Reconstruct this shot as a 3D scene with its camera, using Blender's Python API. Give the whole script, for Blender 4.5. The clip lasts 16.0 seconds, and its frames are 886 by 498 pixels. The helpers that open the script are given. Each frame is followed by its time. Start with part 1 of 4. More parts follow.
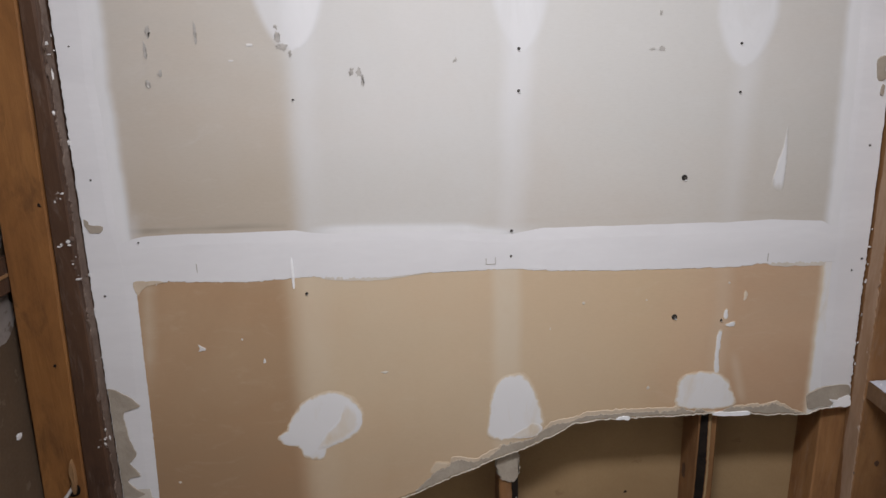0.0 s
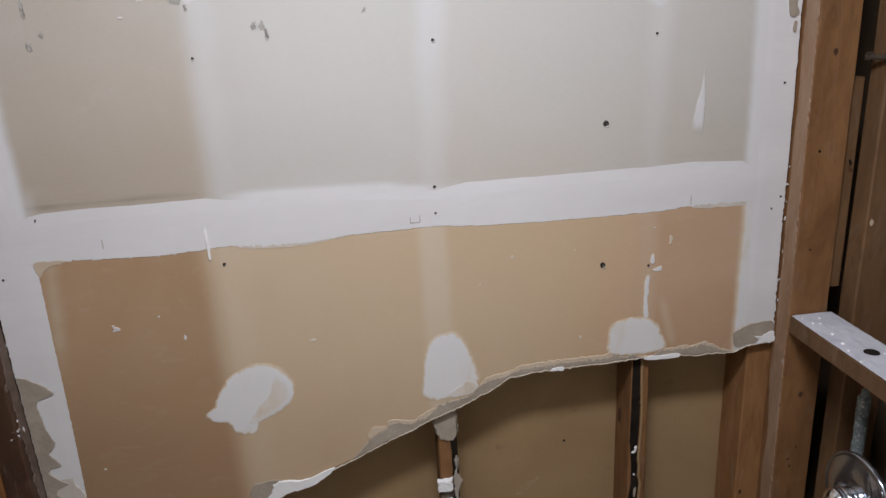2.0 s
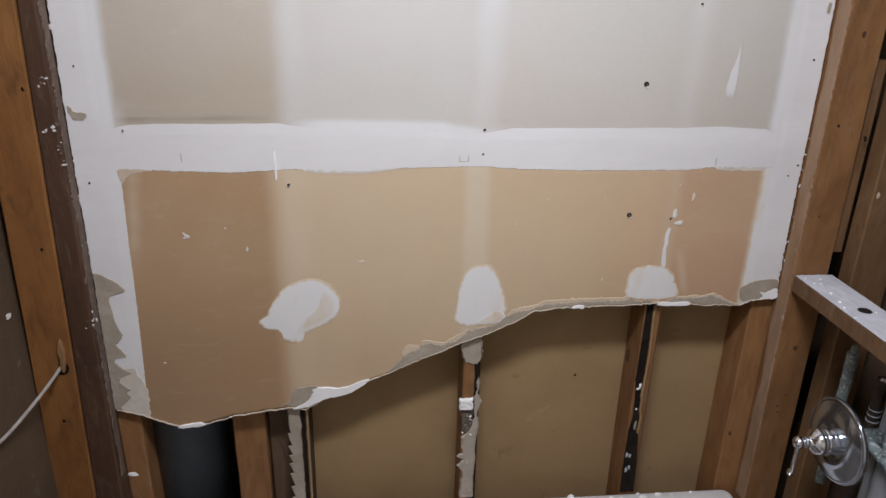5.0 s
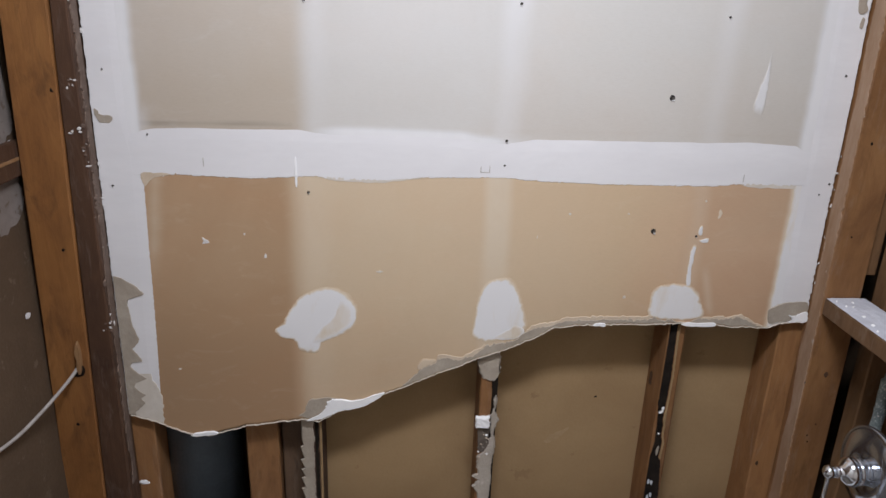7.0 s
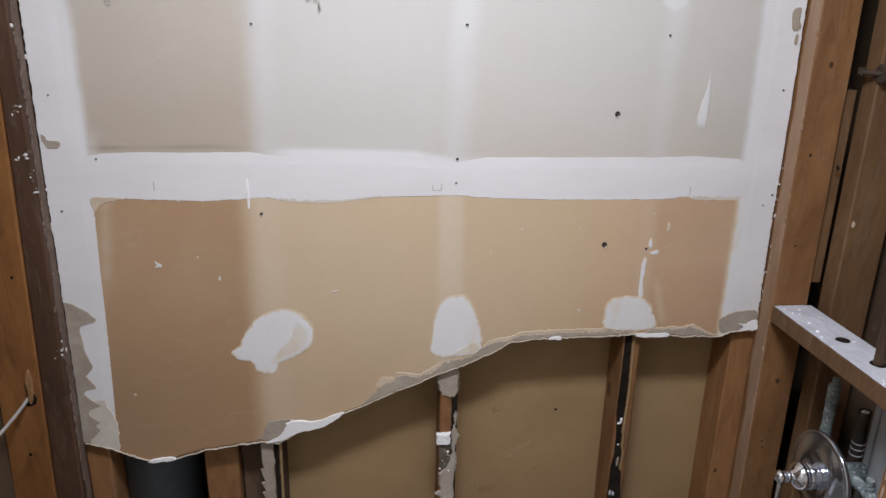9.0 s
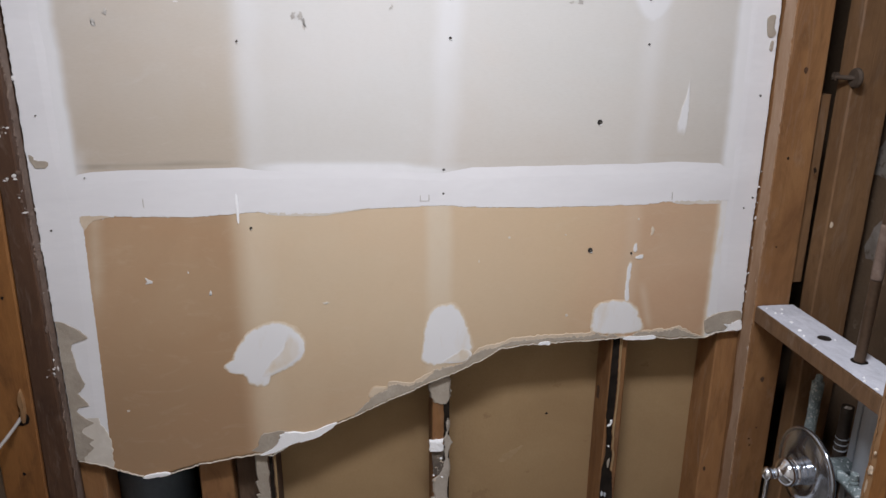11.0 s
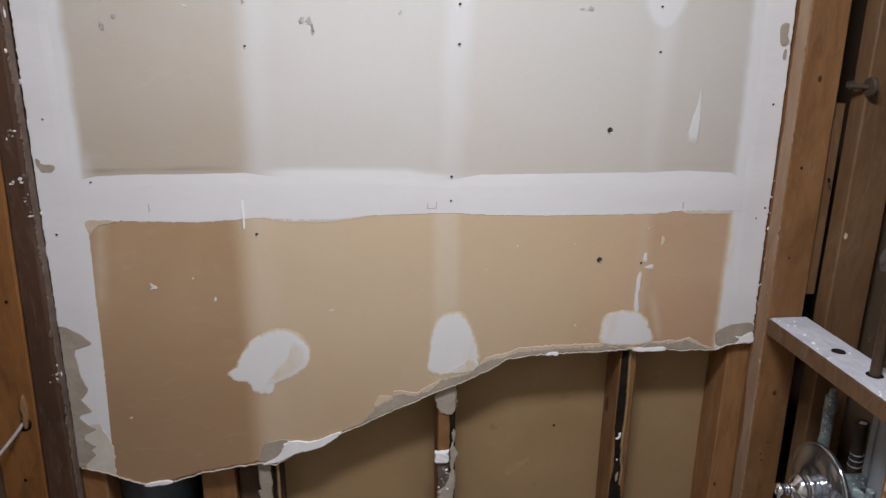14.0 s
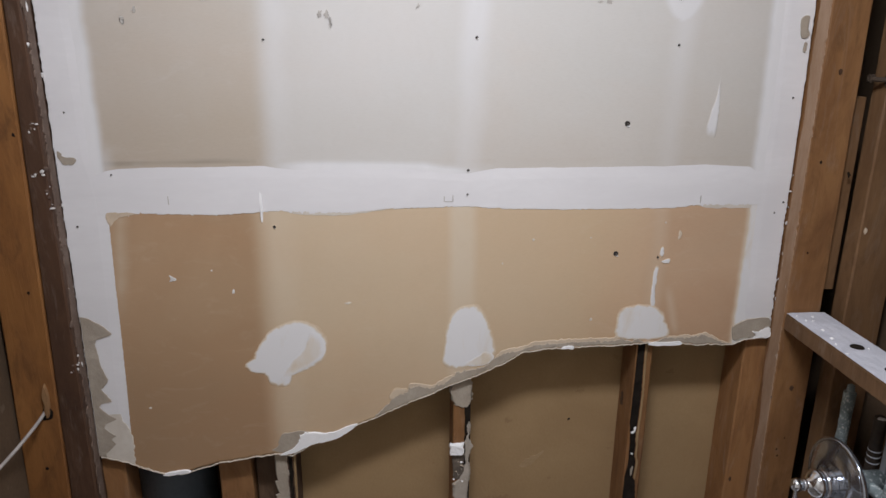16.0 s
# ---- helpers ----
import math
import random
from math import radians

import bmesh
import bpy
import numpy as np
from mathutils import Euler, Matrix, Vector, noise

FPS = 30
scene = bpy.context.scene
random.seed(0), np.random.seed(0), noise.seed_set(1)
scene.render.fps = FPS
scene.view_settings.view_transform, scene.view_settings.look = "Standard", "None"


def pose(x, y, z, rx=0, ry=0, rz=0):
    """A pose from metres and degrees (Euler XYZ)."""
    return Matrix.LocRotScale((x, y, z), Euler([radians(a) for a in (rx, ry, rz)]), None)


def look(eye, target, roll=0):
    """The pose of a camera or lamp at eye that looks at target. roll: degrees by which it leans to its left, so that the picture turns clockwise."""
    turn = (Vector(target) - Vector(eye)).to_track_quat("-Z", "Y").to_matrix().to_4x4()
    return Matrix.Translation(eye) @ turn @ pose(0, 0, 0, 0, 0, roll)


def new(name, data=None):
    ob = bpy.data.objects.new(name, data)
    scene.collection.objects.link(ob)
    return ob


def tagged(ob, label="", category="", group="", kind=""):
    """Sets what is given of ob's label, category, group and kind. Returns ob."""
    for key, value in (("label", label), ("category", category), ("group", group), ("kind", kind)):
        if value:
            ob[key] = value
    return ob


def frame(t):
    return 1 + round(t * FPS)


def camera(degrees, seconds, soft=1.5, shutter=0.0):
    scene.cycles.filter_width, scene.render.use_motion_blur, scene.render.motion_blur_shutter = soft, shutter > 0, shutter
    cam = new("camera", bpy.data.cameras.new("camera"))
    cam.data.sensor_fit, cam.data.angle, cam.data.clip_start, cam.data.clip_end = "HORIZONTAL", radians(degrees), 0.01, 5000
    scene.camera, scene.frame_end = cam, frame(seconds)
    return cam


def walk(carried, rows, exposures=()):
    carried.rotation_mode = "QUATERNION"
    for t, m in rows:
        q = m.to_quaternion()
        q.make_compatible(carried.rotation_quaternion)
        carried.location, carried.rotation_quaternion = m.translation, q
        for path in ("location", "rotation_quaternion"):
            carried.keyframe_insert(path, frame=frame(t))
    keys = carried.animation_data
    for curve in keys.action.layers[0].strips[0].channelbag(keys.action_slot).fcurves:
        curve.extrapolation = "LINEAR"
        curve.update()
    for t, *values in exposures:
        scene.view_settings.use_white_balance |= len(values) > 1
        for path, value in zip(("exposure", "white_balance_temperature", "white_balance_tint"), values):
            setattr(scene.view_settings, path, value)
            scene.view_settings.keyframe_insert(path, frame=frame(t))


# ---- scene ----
cam = camera(64.6, 16.0)
PATH = [
    (0, (-0.166, -1.287, 1.578), (-0.13, 0.64, 1.042), -1.4),
    (0.5, (-0.155, -1.293, 1.578), (-0.078, 0.631, 1.039), -1.5),
    (1, (-0.157, -1.277, 1.563), (-0.108, 0.636, 0.983), -0.7),
    (1.5, (-0.162, -1.255, 1.56), (-0.052, 0.64, 0.931), -2.0),
    (2, (-0.129, -1.254, 1.558), (0.062, 0.63, 0.915), -3.3),
    (2.5, (-0.127, -1.257, 1.53), (0.057, 0.615, 0.851), -2.3),
    (3, (-0.129, -1.274, 1.529), (0.0, 0.616, 0.889), -1.9),
    (3.5, (-0.139, -1.274, 1.524), (-0.068, 0.6, 0.829), -1.0),
    (4, (-0.181, -1.355, 1.546), (-0.053, 0.512, 0.84), -1.1),
    (4.2, (-0.233, -1.391, 1.567), (-0.045, 0.442, 0.79), -0.0),
    (6.3, (-0.219, -1.37, 1.522), (-0.073, 0.496, 0.819), 2.9),
    (6.5, (-0.217, -1.37, 1.516), (-0.067, 0.497, 0.814), 2.5),
    (7, (-0.213, -1.382, 1.519), (-0.102, 0.496, 0.842), 1.9),
    (7.5, (-0.196, -1.396, 1.54), (-0.014, 0.492, 0.907), 2.7),
    (8, (-0.181, -1.4, 1.531), (0.047, 0.482, 0.893), 3.0),
    (8.5, (-0.172, -1.393, 1.525), (0.026, 0.493, 0.891), 1.8),
    (10.8, (-0.169, -1.41, 1.545), (0.02, 0.478, 0.915), -0.0),
    (11, (-0.177, -1.409, 1.545), (0.044, 0.479, 0.923), 0.2),
    (11.5, (-0.162, -1.41, 1.544), (0.06, 0.48, 0.927), 0.1),
    (12, (-0.165, -1.41, 1.54), (0.046, 0.479, 0.92), 0.1),
    (12.5, (-0.18, -1.415, 1.538), (0.008, 0.484, 0.938), 0.7),
    (13, (-0.182, -1.409, 1.548), (0.03, 0.49, 0.956), 1.1),
    (13.5, (-0.175, -1.401, 1.537), (0.021, 0.497, 0.938), 0.6),
    (14, (-0.173, -1.396, 1.533), (0.025, 0.504, 0.942), 0.5),
    (14.5, (-0.17, -1.403, 1.536), (0.027, 0.494, 0.933), 0.4),
    (15, (-0.178, -1.398, 1.533), (0.008, 0.497, 0.923), 0.4),
    (15.5, (-0.179, -1.398, 1.53), (0.001, 0.497, 0.915), 0.8),
    (16, (-0.181, -1.399, 1.533), (-0.019, 0.499, 0.925), 0.4),
]
EXPOSURES = [(0, -0.16, 6600, 10), (1, -0.16, 6600, 10), (2, -0.18, 6550, 10), (2.5, -0.13, 6600, 10), (3.5, -0.05, 6700, 10), (4.2, -0.03, 6650, 10), (6.5, 0.07, 6400, 10), (7.5, 0.10, 6400, 10), (8.5, 0.06, 6450, 10), (11, 0.10, 6450, 10), (12, 0.03, 6500, 10), (13, -0.04, 6550, 10), (14, -0.07, 6550, 10), (16, -0.06, 6550, 10)]
walk(cam, [(t, look(eye, target, roll)) for t, eye, target, roll in PATH], EXPOSURES)

# ---------------------------------------------------------------- light
world = bpy.data.worlds.new("room_air")
world.use_nodes = True
world.node_tree.nodes["Background"].inputs[0].default_value = (0.9, 0.95, 1.0, 1)
world.node_tree.nodes["Background"].inputs[1].default_value = 0.006
scene.world = world


lamp_data = bpy.data.lights.new("ceiling_lamp", "AREA")
lamp_data.shape, lamp_data.size, lamp_data.size_y, lamp_data.energy = "RECTANGLE", 0.50, 0.20, 29.5
lamp_data.color = (0.885, 0.905, 0.975)
lamp = new("ceiling_lamp", lamp_data)
lamp.matrix_world = pose(-0.08, -0.965, 2.36)

# ---------------------------------------------------------------- materials


def nodes_of(name):
    m = bpy.data.materials.new(name)
    m.use_nodes = True
    return m, m.node_tree.nodes, m.node_tree.links, m.node_tree.nodes["Principled BSDF"]


def coords(n, l, stretch):
    tc = n.new("ShaderNodeTexCoord")
    mp = n.new("ShaderNodeMapping")
    mp.inputs["Scale"].default_value = stretch
    l.new(tc.outputs["Object"], mp.inputs["Vector"])
    return mp.outputs[0]


def noise_tex(n, l, vec, scale, detail=4.0, rough=0.55, distort=0.0):
    t = n.new("ShaderNodeTexNoise")
    t.inputs["Scale"].default_value = scale
    t.inputs["Detail"].default_value = detail
    t.inputs["Roughness"].default_value = rough
    t.inputs["Distortion"].default_value = distort
    l.new(vec, t.inputs["Vector"])
    return t.outputs["Fac"]


def ramp(n, l, fac, a, b):
    r = n.new("ShaderNodeMapRange")
    r.inputs["From Min"].default_value, r.inputs["From Max"].default_value = a, b
    l.new(fac, r.inputs["Value"])
    return r.outputs[0]


def mix(n, l, fac, a, b, kind="MIX"):
    m = n.new("ShaderNodeMix")
    m.data_type, m.blend_type = "RGBA", kind
    for s, v in ((m.inputs[0], fac), (m.inputs[6], a), (m.inputs[7], b)):
        if isinstance(v, (int, float)):
            s.default_value = v
        elif isinstance(v, tuple):
            s.default_value = (*v, 1)
        else:
            l.new(v, s)
    return m.outputs[2]


def math_node(n, l, op, a, b):
    m = n.new("ShaderNodeMath")
    m.operation = op
    for s, v in zip(m.inputs, (a, b)):
        if isinstance(v, (int, float)):
            s.default_value = v
        else:
            l.new(v, s)
    return m.outputs[0]


def bump(n, l, bsdf, height, strength, distance):
    b = n.new("ShaderNodeBump")
    b.inputs["Strength"].default_value, b.inputs["Distance"].default_value = strength, distance
    l.new(height, b.inputs["Height"])
    l.new(b.outputs[0], bsdf.inputs["Normal"])


def surface(name, dark, light, spots=None, scale=6.0, fine=90.0, rough=0.8, relief=0.002, stretch=(1, 1, 1), metal=0.0, spot_from=0.62, strength=0.5):
    """A two-scale mottled surface: broad tone, fine grain, a third colour in spots."""
    m, n, l, b = nodes_of(name)
    v = coords(n, l, stretch)
    broad = noise_tex(n, l, v, scale, 5, 0.6, 0.4)
    grain = noise_tex(n, l, v, fine, 3)
    c = mix(n, l, ramp(n, l, broad, 0.3, 0.7), dark, light)
    c = mix(n, l, math_node(n, l, "MULTIPLY", ramp(n, l, grain, 0.35, 0.75), 0.35), c, dark)
    if spots:
        c = mix(n, l, ramp(n, l, noise_tex(n, l, v, scale * 4.3, 6, 0.65), spot_from, spot_from + 0.06), c, spots)
    l.new(c, b.inputs["Base Color"])
    b.inputs["Metallic"].default_value = metal
    r = n.new("ShaderNodeMapRange")
    r.inputs["To Min"].default_value, r.inputs["To Max"].default_value = max(0.02, rough - 0.1), min(1, rough + 0.1)
    l.new(grain, r.inputs["Value"])
    l.new(r.outputs[0], b.inputs["Roughness"])
    bump(n, l, b, math_node(n, l, "ADD", grain, math_node(n, l, "MULTIPLY", broad, 2.0)), strength, relief)
    return m


def lumber(name, dark, light, stain, rough=0.68, grain=0.45, grime=0.5, chalk=0.0):
    """Old sawn softwood with its grain along z: soft rings, large stains, grime and rubbed-on plaster, each board its own."""
    m, n, l, b = nodes_of(name)
    info = n.new("ShaderNodeObjectInfo")
    tc = n.new("ShaderNodeTexCoord")
    off = n.new("ShaderNodeVectorMath")
    off.operation = "MULTIPLY_ADD"
    comb = n.new("ShaderNodeCombineXYZ")
    for i in range(3):
        l.new(info.outputs["Random"], comb.inputs[i])
    l.new(comb.outputs[0], off.inputs[0])
    off.inputs[1].default_value = (7.0, 5.0, 11.0)
    l.new(tc.outputs["Object"], off.inputs[2])

    def stretched(k):
        mp = n.new("ShaderNodeMapping")
        mp.inputs["Scale"].default_value = (1, 1, k)
        l.new(off.outputs[0], mp.inputs["Vector"])
        return mp.outputs[0]

    long, mid = stretched(0.07), stretched(0.3)
    rings = noise_tex(n, l, long, 30, 4, 0.6, 1.6)
    fibre = noise_tex(n, l, long, 240, 3, 0.6)
    broad = noise_tex(n, l, mid, 7.5, 5, 0.62, 0.8)
    blotch = noise_tex(n, l, mid, 17, 6, 0.68, 1.2)
    dirt = noise_tex(n, l, mid, 26, 6, 0.7, 0.6)
    tone = math_node(n, l, "ADD", math_node(n, l, "MULTIPLY", ramp(n, l, rings, 0.2, 0.8), grain), math_node(n, l, "MULTIPLY", ramp(n, l, broad, 0.3, 0.7), 1.0 - grain))
    c = mix(n, l, tone, dark, light)
    c = mix(n, l, math_node(n, l, "MULTIPLY", ramp(n, l, fibre, 0.45, 0.85), 0.22), c, dark)
    c = mix(n, l, math_node(n, l, "MULTIPLY", ramp(n, l, blotch, 0.44, 0.74), 0.6), c, stain)
    c = mix(n, l, math_node(n, l, "MULTIPLY", ramp(n, l, dirt, 0.55, 0.72), grime), c, tuple(0.4 * q for q in stain))
    if chalk:
        rub = noise_tex(n, l, stretched(0.18), 24, 6, 0.75, 1.5)
        c = mix(n, l, math_node(n, l, "MULTIPLY", ramp(n, l, rub, 0.54, 0.74), chalk), c, (0.42, 0.36, 0.31))
    hsv = n.new("ShaderNodeHueSaturation")
    l.new(math_node(n, l, "ADD", math_node(n, l, "MULTIPLY", info.outputs["Random"], 0.2), 0.9), hsv.inputs["Value"])
    l.new(c, hsv.inputs["Color"])
    l.new(hsv.outputs[0], b.inputs["Base Color"])
    r = n.new("ShaderNodeMapRange")
    r.inputs["To Min"].default_value, r.inputs["To Max"].default_value = rough - 0.14, rough + 0.2
    l.new(blotch, r.inputs["Value"])
    l.new(r.outputs[0], b.inputs["Roughness"])
    bump(n, l, b, math_node(n, l, "ADD", math_node(n, l, "ADD", rings, dirt), fibre), 0.4, 0.0015)
    return m


def drywall_paper(name, light, warm, thin, mud, ruddy, rosy=None):
    """Gypsum board face: paper whose tone follows 'warm', thinly skimmed where 'skim' says."""
    m, n, l, b = nodes_of(name)
    v = coords(n, l, (1, 1, 1))
    at = []
    for k in ("skim", "warm"):
        a = n.new("ShaderNodeAttribute")
        a.attribute_name = k
        at.append(a.outputs["Fac"])
    broad = noise_tex(n, l, v, 3.2, 5, 0.6, 0.6)
    fibre = noise_tex(n, l, coords(n, l, (0.35, 1, 1.6)), 220, 4, 0.7)
    cloud = noise_tex(n, l, coords(n, l, (1.0, 1, 0.4)), 14, 5, 0.65, 0.5)
    w = math_node(n, l, "ADD", at[1], math_node(n, l, "MULTIPLY", math_node(n, l, "SUBTRACT", broad, 0.5), 0.6))
    c = mix(n, l, ramp(n, l, w, 0, 1), light, warm)
    c = mix(n, l, ramp(n, l, at[1], 1.02, 1.6), c, tuple(0.6 * q for q in warm))
    hue = noise_tex(n, l, coords(n, l, (0.8, 1, 1.3)), 2.3, 4, 0.6, 0.8)
    c = mix(n, l, math_node(n, l, "MULTIPLY", ramp(n, l, hue, 0.42, 0.68), 0.5), c, mix(n, l, 1.0, c, ruddy, "MULTIPLY"))
    if rosy:
        xyz = n.new("ShaderNodeSeparateXYZ")
        l.new(v, xyz.inputs[0])
        wave = math_node(n, l, "MULTIPLY", math_node(n, l, "SUBTRACT", broad, 0.5), 0.12)
        side = math_node(n, l, "MAXIMUM", ramp(n, l, math_node(n, l, "ADD", xyz.outputs[0], wave), 0.24, 0.42), math_node(n, l, "MULTIPLY", ramp(n, l, xyz.outputs[0], -0.41, -0.47), 0.2))
        c = mix(n, l, side, c, mix(n, l, 1.0, c, rosy, "MULTIPLY"))
    rub = noise_tex(n, l, coords(n, l, (0.6, 1, 1.5)), 21, 5, 0.7, 0.9)
    c = mix(n, l, math_node(n, l, "MULTIPLY", ramp(n, l, rub, 0.55, 0.8), 0.16), c, thin)
    c = mix(n, l, math_node(n, l, "MULTIPLY", ramp(n, l, fibre, 0.45, 0.8), 0.08), c, (0.2, 0.15, 0.1))
    s = math_node(n, l, "MULTIPLY", at[0], ramp(n, l, cloud, -0.6, 0.55))
    c = mix(n, l, ramp(n, l, s, 0, 0.7), c, thin)
    c = mix(n, l, ramp(n, l, s, 0.62, 0.95), c, mud)
    l.new(c, b.inputs["Base Color"])
    b.inputs["Roughness"].default_value = 0.82
    b.inputs["Specular IOR Level"].default_value = 0.3
    bump(n, l, b, math_node(n, l, "ADD", math_node(n, l, "MULTIPLY", fibre, 0.18), math_node(n, l, "MULTIPLY", at[0], 1.5)), 0.4, 0.0008)
    return m


MUD = (0.762, 0.757, 0.767)
m_upper = drywall_paper("faded_board_paper", (0.592, 0.576, 0.548), (0.490, 0.424, 0.350), (0.69, 0.686, 0.692), MUD, (1.03, 0.97, 0.93))
m_lower = drywall_paper("tan_board_paper", (0.592, 0.450, 0.296), (0.405, 0.267, 0.155), (0.675, 0.583, 0.460), MUD, (1.05, 0.95, 0.90), (1.015, 0.965, 1.0))
m_mud = surface("joint_compound", (0.715, 0.705, 0.72), (0.795, 0.788, 0.803), scale=5, fine=60, rough=0.85, relief=0.0010, stretch=(0.5, 1, 1.6), strength=0.22)
m_mud_thin = surface("sanded_joint_compound", (0.71, 0.69, 0.68), (0.80, 0.785, 0.78), scale=16, fine=90, rough=0.88, relief=0.001)
m_rim = surface("thin_beige_compound", (0.60, 0.545, 0.475), (0.70, 0.65, 0.585), scale=24, fine=120, rough=0.9, relief=0.001, strength=0.3)
m_ridge = surface("older_joint_compound", (0.64, 0.615, 0.60), (0.735, 0.715, 0.705), scale=14, fine=90, rough=0.9, relief=0.001)
m_grey = surface("torn_grey_paper", (0.335, 0.285, 0.228), (0.445, 0.390, 0.325), scale=18, fine=140, rough=0.92, relief=0.002)
m_fringe = surface("peeled_face_paper", (0.55, 0.44, 0.325), (0.66, 0.555, 0.435), scale=25, fine=140, rough=0.92, relief=0.002)
m_core = surface("gypsum_core", (0.88, 0.88, 0.89), (0.95, 0.95, 0.96), scale=40, fine=200, rough=0.95, relief=0.001, strength=0.3)
m_edge = surface("torn_paper_edge", (0.44, 0.38, 0.30), (0.72, 0.66, 0.58), scale=60, fine=220, rough=0.95, relief=0.002)
m_panel = surface("board_back_paper", (0.318, 0.206, 0.102), (0.392, 0.266, 0.137), spots=(0.290, 0.184, 0.091), scale=4, fine=160, rough=0.9, relief=0.001, spot_from=0.64)
# side-wall board: the shade there is put into this darker brown
m_shaded_board = surface("shade_darkened_brown_board", (0.078, 0.047, 0.025), (0.120, 0.076, 0.043), spots=(0.145, 0.102, 0.066), scale=5, fine=130, rough=0.9, relief=0.001, spot_from=0.62)
m_orange = lumber("amber_fir", (0.185, 0.072, 0.017), (0.295, 0.132, 0.038), (0.100, 0.035, 0.009), grain=0.25, grime=0.5)
m_brown = lumber("aged_fir", (0.205, 0.092, 0.032), (0.325, 0.163, 0.063), (0.135, 0.056, 0.019), grain=0.2, grime=0.4, chalk=0.20)
m_umber = lumber("umber_fir", (0.148, 0.075, 0.031), (0.240, 0.132, 0.060), (0.095, 0.045, 0.018), grain=0.2, grime=0.4, chalk=0.18)
m_greyed = lumber("greyed_fir", (0.105, 0.060, 0.034), (0.165, 0.102, 0.061), (0.072, 0.039, 0.021), chalk=0.3)
m_dark = lumber("dark_stained_fir", (0.048, 0.021, 0.010), (0.096, 0.046, 0.023), (0.034, 0.014, 0.007), grain=0.4, grime=0.6, chalk=0.16)
m_block = lumber("weathered_fir", (0.105, 0.055, 0.025), (0.172, 0.095, 0.046), (0.072, 0.036, 0.015), grain=0.25, grime=0.5, chalk=0.25)
m_pale = lumber("pale_fir", (0.235, 0.122, 0.050), (0.335, 0.195, 0.092), (0.175, 0.082, 0.031), grain=0.35, chalk=0.3)
m_dust = surface("white_dust_on_wood", (0.47, 0.48, 0.535), (0.62, 0.63, 0.695), spots=(0.36, 0.31, 0.28), scale=16, fine=150, rough=0.95, relief=0.002, spot_from=0.70)
m_black = surface("black_plastic_pipe", (0.058, 0.072, 0.086), (0.095, 0.115, 0.132), scale=9, fine=120, rough=0.44, relief=0.0004)
# near-black that paints the shade of gaps and holes; also small dark specks
m_gap_speck = surface("painted_gap_shade_and_specks", (0.009, 0.007, 0.006), (0.028, 0.021, 0.016), scale=30, fine=160, rough=0.8, relief=0.002)
m_gap_speck.node_tree.nodes["Principled BSDF"].inputs["Specular IOR Level"].default_value = 0.12
m_old_pipe = surface("darkened_copper", (0.026, 0.019, 0.015), (0.058, 0.043, 0.033), scale=25, fine=140, rough=0.6, relief=0.0005)
m_screw = surface("dark_steel", (0.10, 0.09, 0.085), (0.25, 0.23, 0.21), scale=120, fine=500, rough=0.5, relief=0.0003, metal=0.7)
m_hole = surface("shaded_gypsum_hole", (0.015, 0.012, 0.010), (0.05, 0.042, 0.035), scale=150, fine=500, rough=0.95)
m_chrome = surface("worn_chrome", (0.70, 0.74, 0.81), (0.84, 0.88, 0.95), scale=30, fine=140, rough=0.16, relief=0.0002, metal=1.0, strength=0.15)
m_plate = surface("dusty_chrome", (0.40, 0.44, 0.51), (0.54, 0.58, 0.66), scale=9, fine=60, rough=0.14, relief=0.0002, metal=0.95, strength=0.2)
m_copper = surface("brown_copper", (0.085, 0.054, 0.034), (0.135, 0.088, 0.058), scale=30, fine=160, rough=0.5, relief=0.0005, metal=0.6)
m_green = surface("corroded_copper", (0.13, 0.165, 0.170), (0.33, 0.39, 0.395), spots=(0.62, 0.66, 0.67), scale=38, fine=180, rough=0.75, relief=0.005, spot_from=0.56)
m_rust = surface("rusty_iron", (0.036, 0.024, 0.016), (0.085, 0.057, 0.038), scale=60, fine=240, rough=0.8, relief=0.002)

m_grey_plastic = surface("grey_pipe_metal", (0.42, 0.45, 0.50), (0.60, 0.64, 0.70), scale=18, fine=100, rough=0.5, relief=0.0006)
m_dull = surface("dull_grey_pipe", (0.24, 0.255, 0.28), (0.40, 0.425, 0.46), scale=12, fine=100, rough=0.5, relief=0.0006, stretch=(1, 1, 0.15))
m_scrap = surface("greyish_board_scrap", (0.36, 0.315, 0.265), (0.50, 0.445, 0.385), spots=(0.56, 0.51, 0.455), scale=16, fine=150, rough=0.92, relief=0.003, spot_from=0.60)
m_stain = surface("grey_dirt", (0.05, 0.038, 0.030), (0.19, 0.155, 0.125), spots=(0.33, 0.29, 0.25), scale=26, fine=140, rough=0.9, relief=0.003, spot_from=0.60)
m_scuff = surface("pale_scuff", (0.335, 0.224, 0.116), (0.425, 0.300, 0.168), scale=40, fine=160, rough=0.9, relief=0.001)
m_cable = surface("white_cable_sheath", (0.32, 0.29, 0.27), (0.44, 0.41, 0.39), scale=40, fine=160, rough=0.55, relief=0.0005)
m_tub = surface("dusty_white_enamel", (0.62, 0.62, 0.63), (0.76, 0.76, 0.77), spots=(0.55, 0.53, 0.50), scale=12, fine=140, rough=0.6, relief=0.0008, spot_from=0.68)
m_drip = surface("pinkish_plaster_drip", (0.26, 0.150, 0.080), (0.40, 0.275, 0.190), spots=(0.58, 0.50, 0.44), scale=16, fine=130, rough=0.85, relief=0.001, stretch=(1, 1, 0.3), spot_from=0.66)
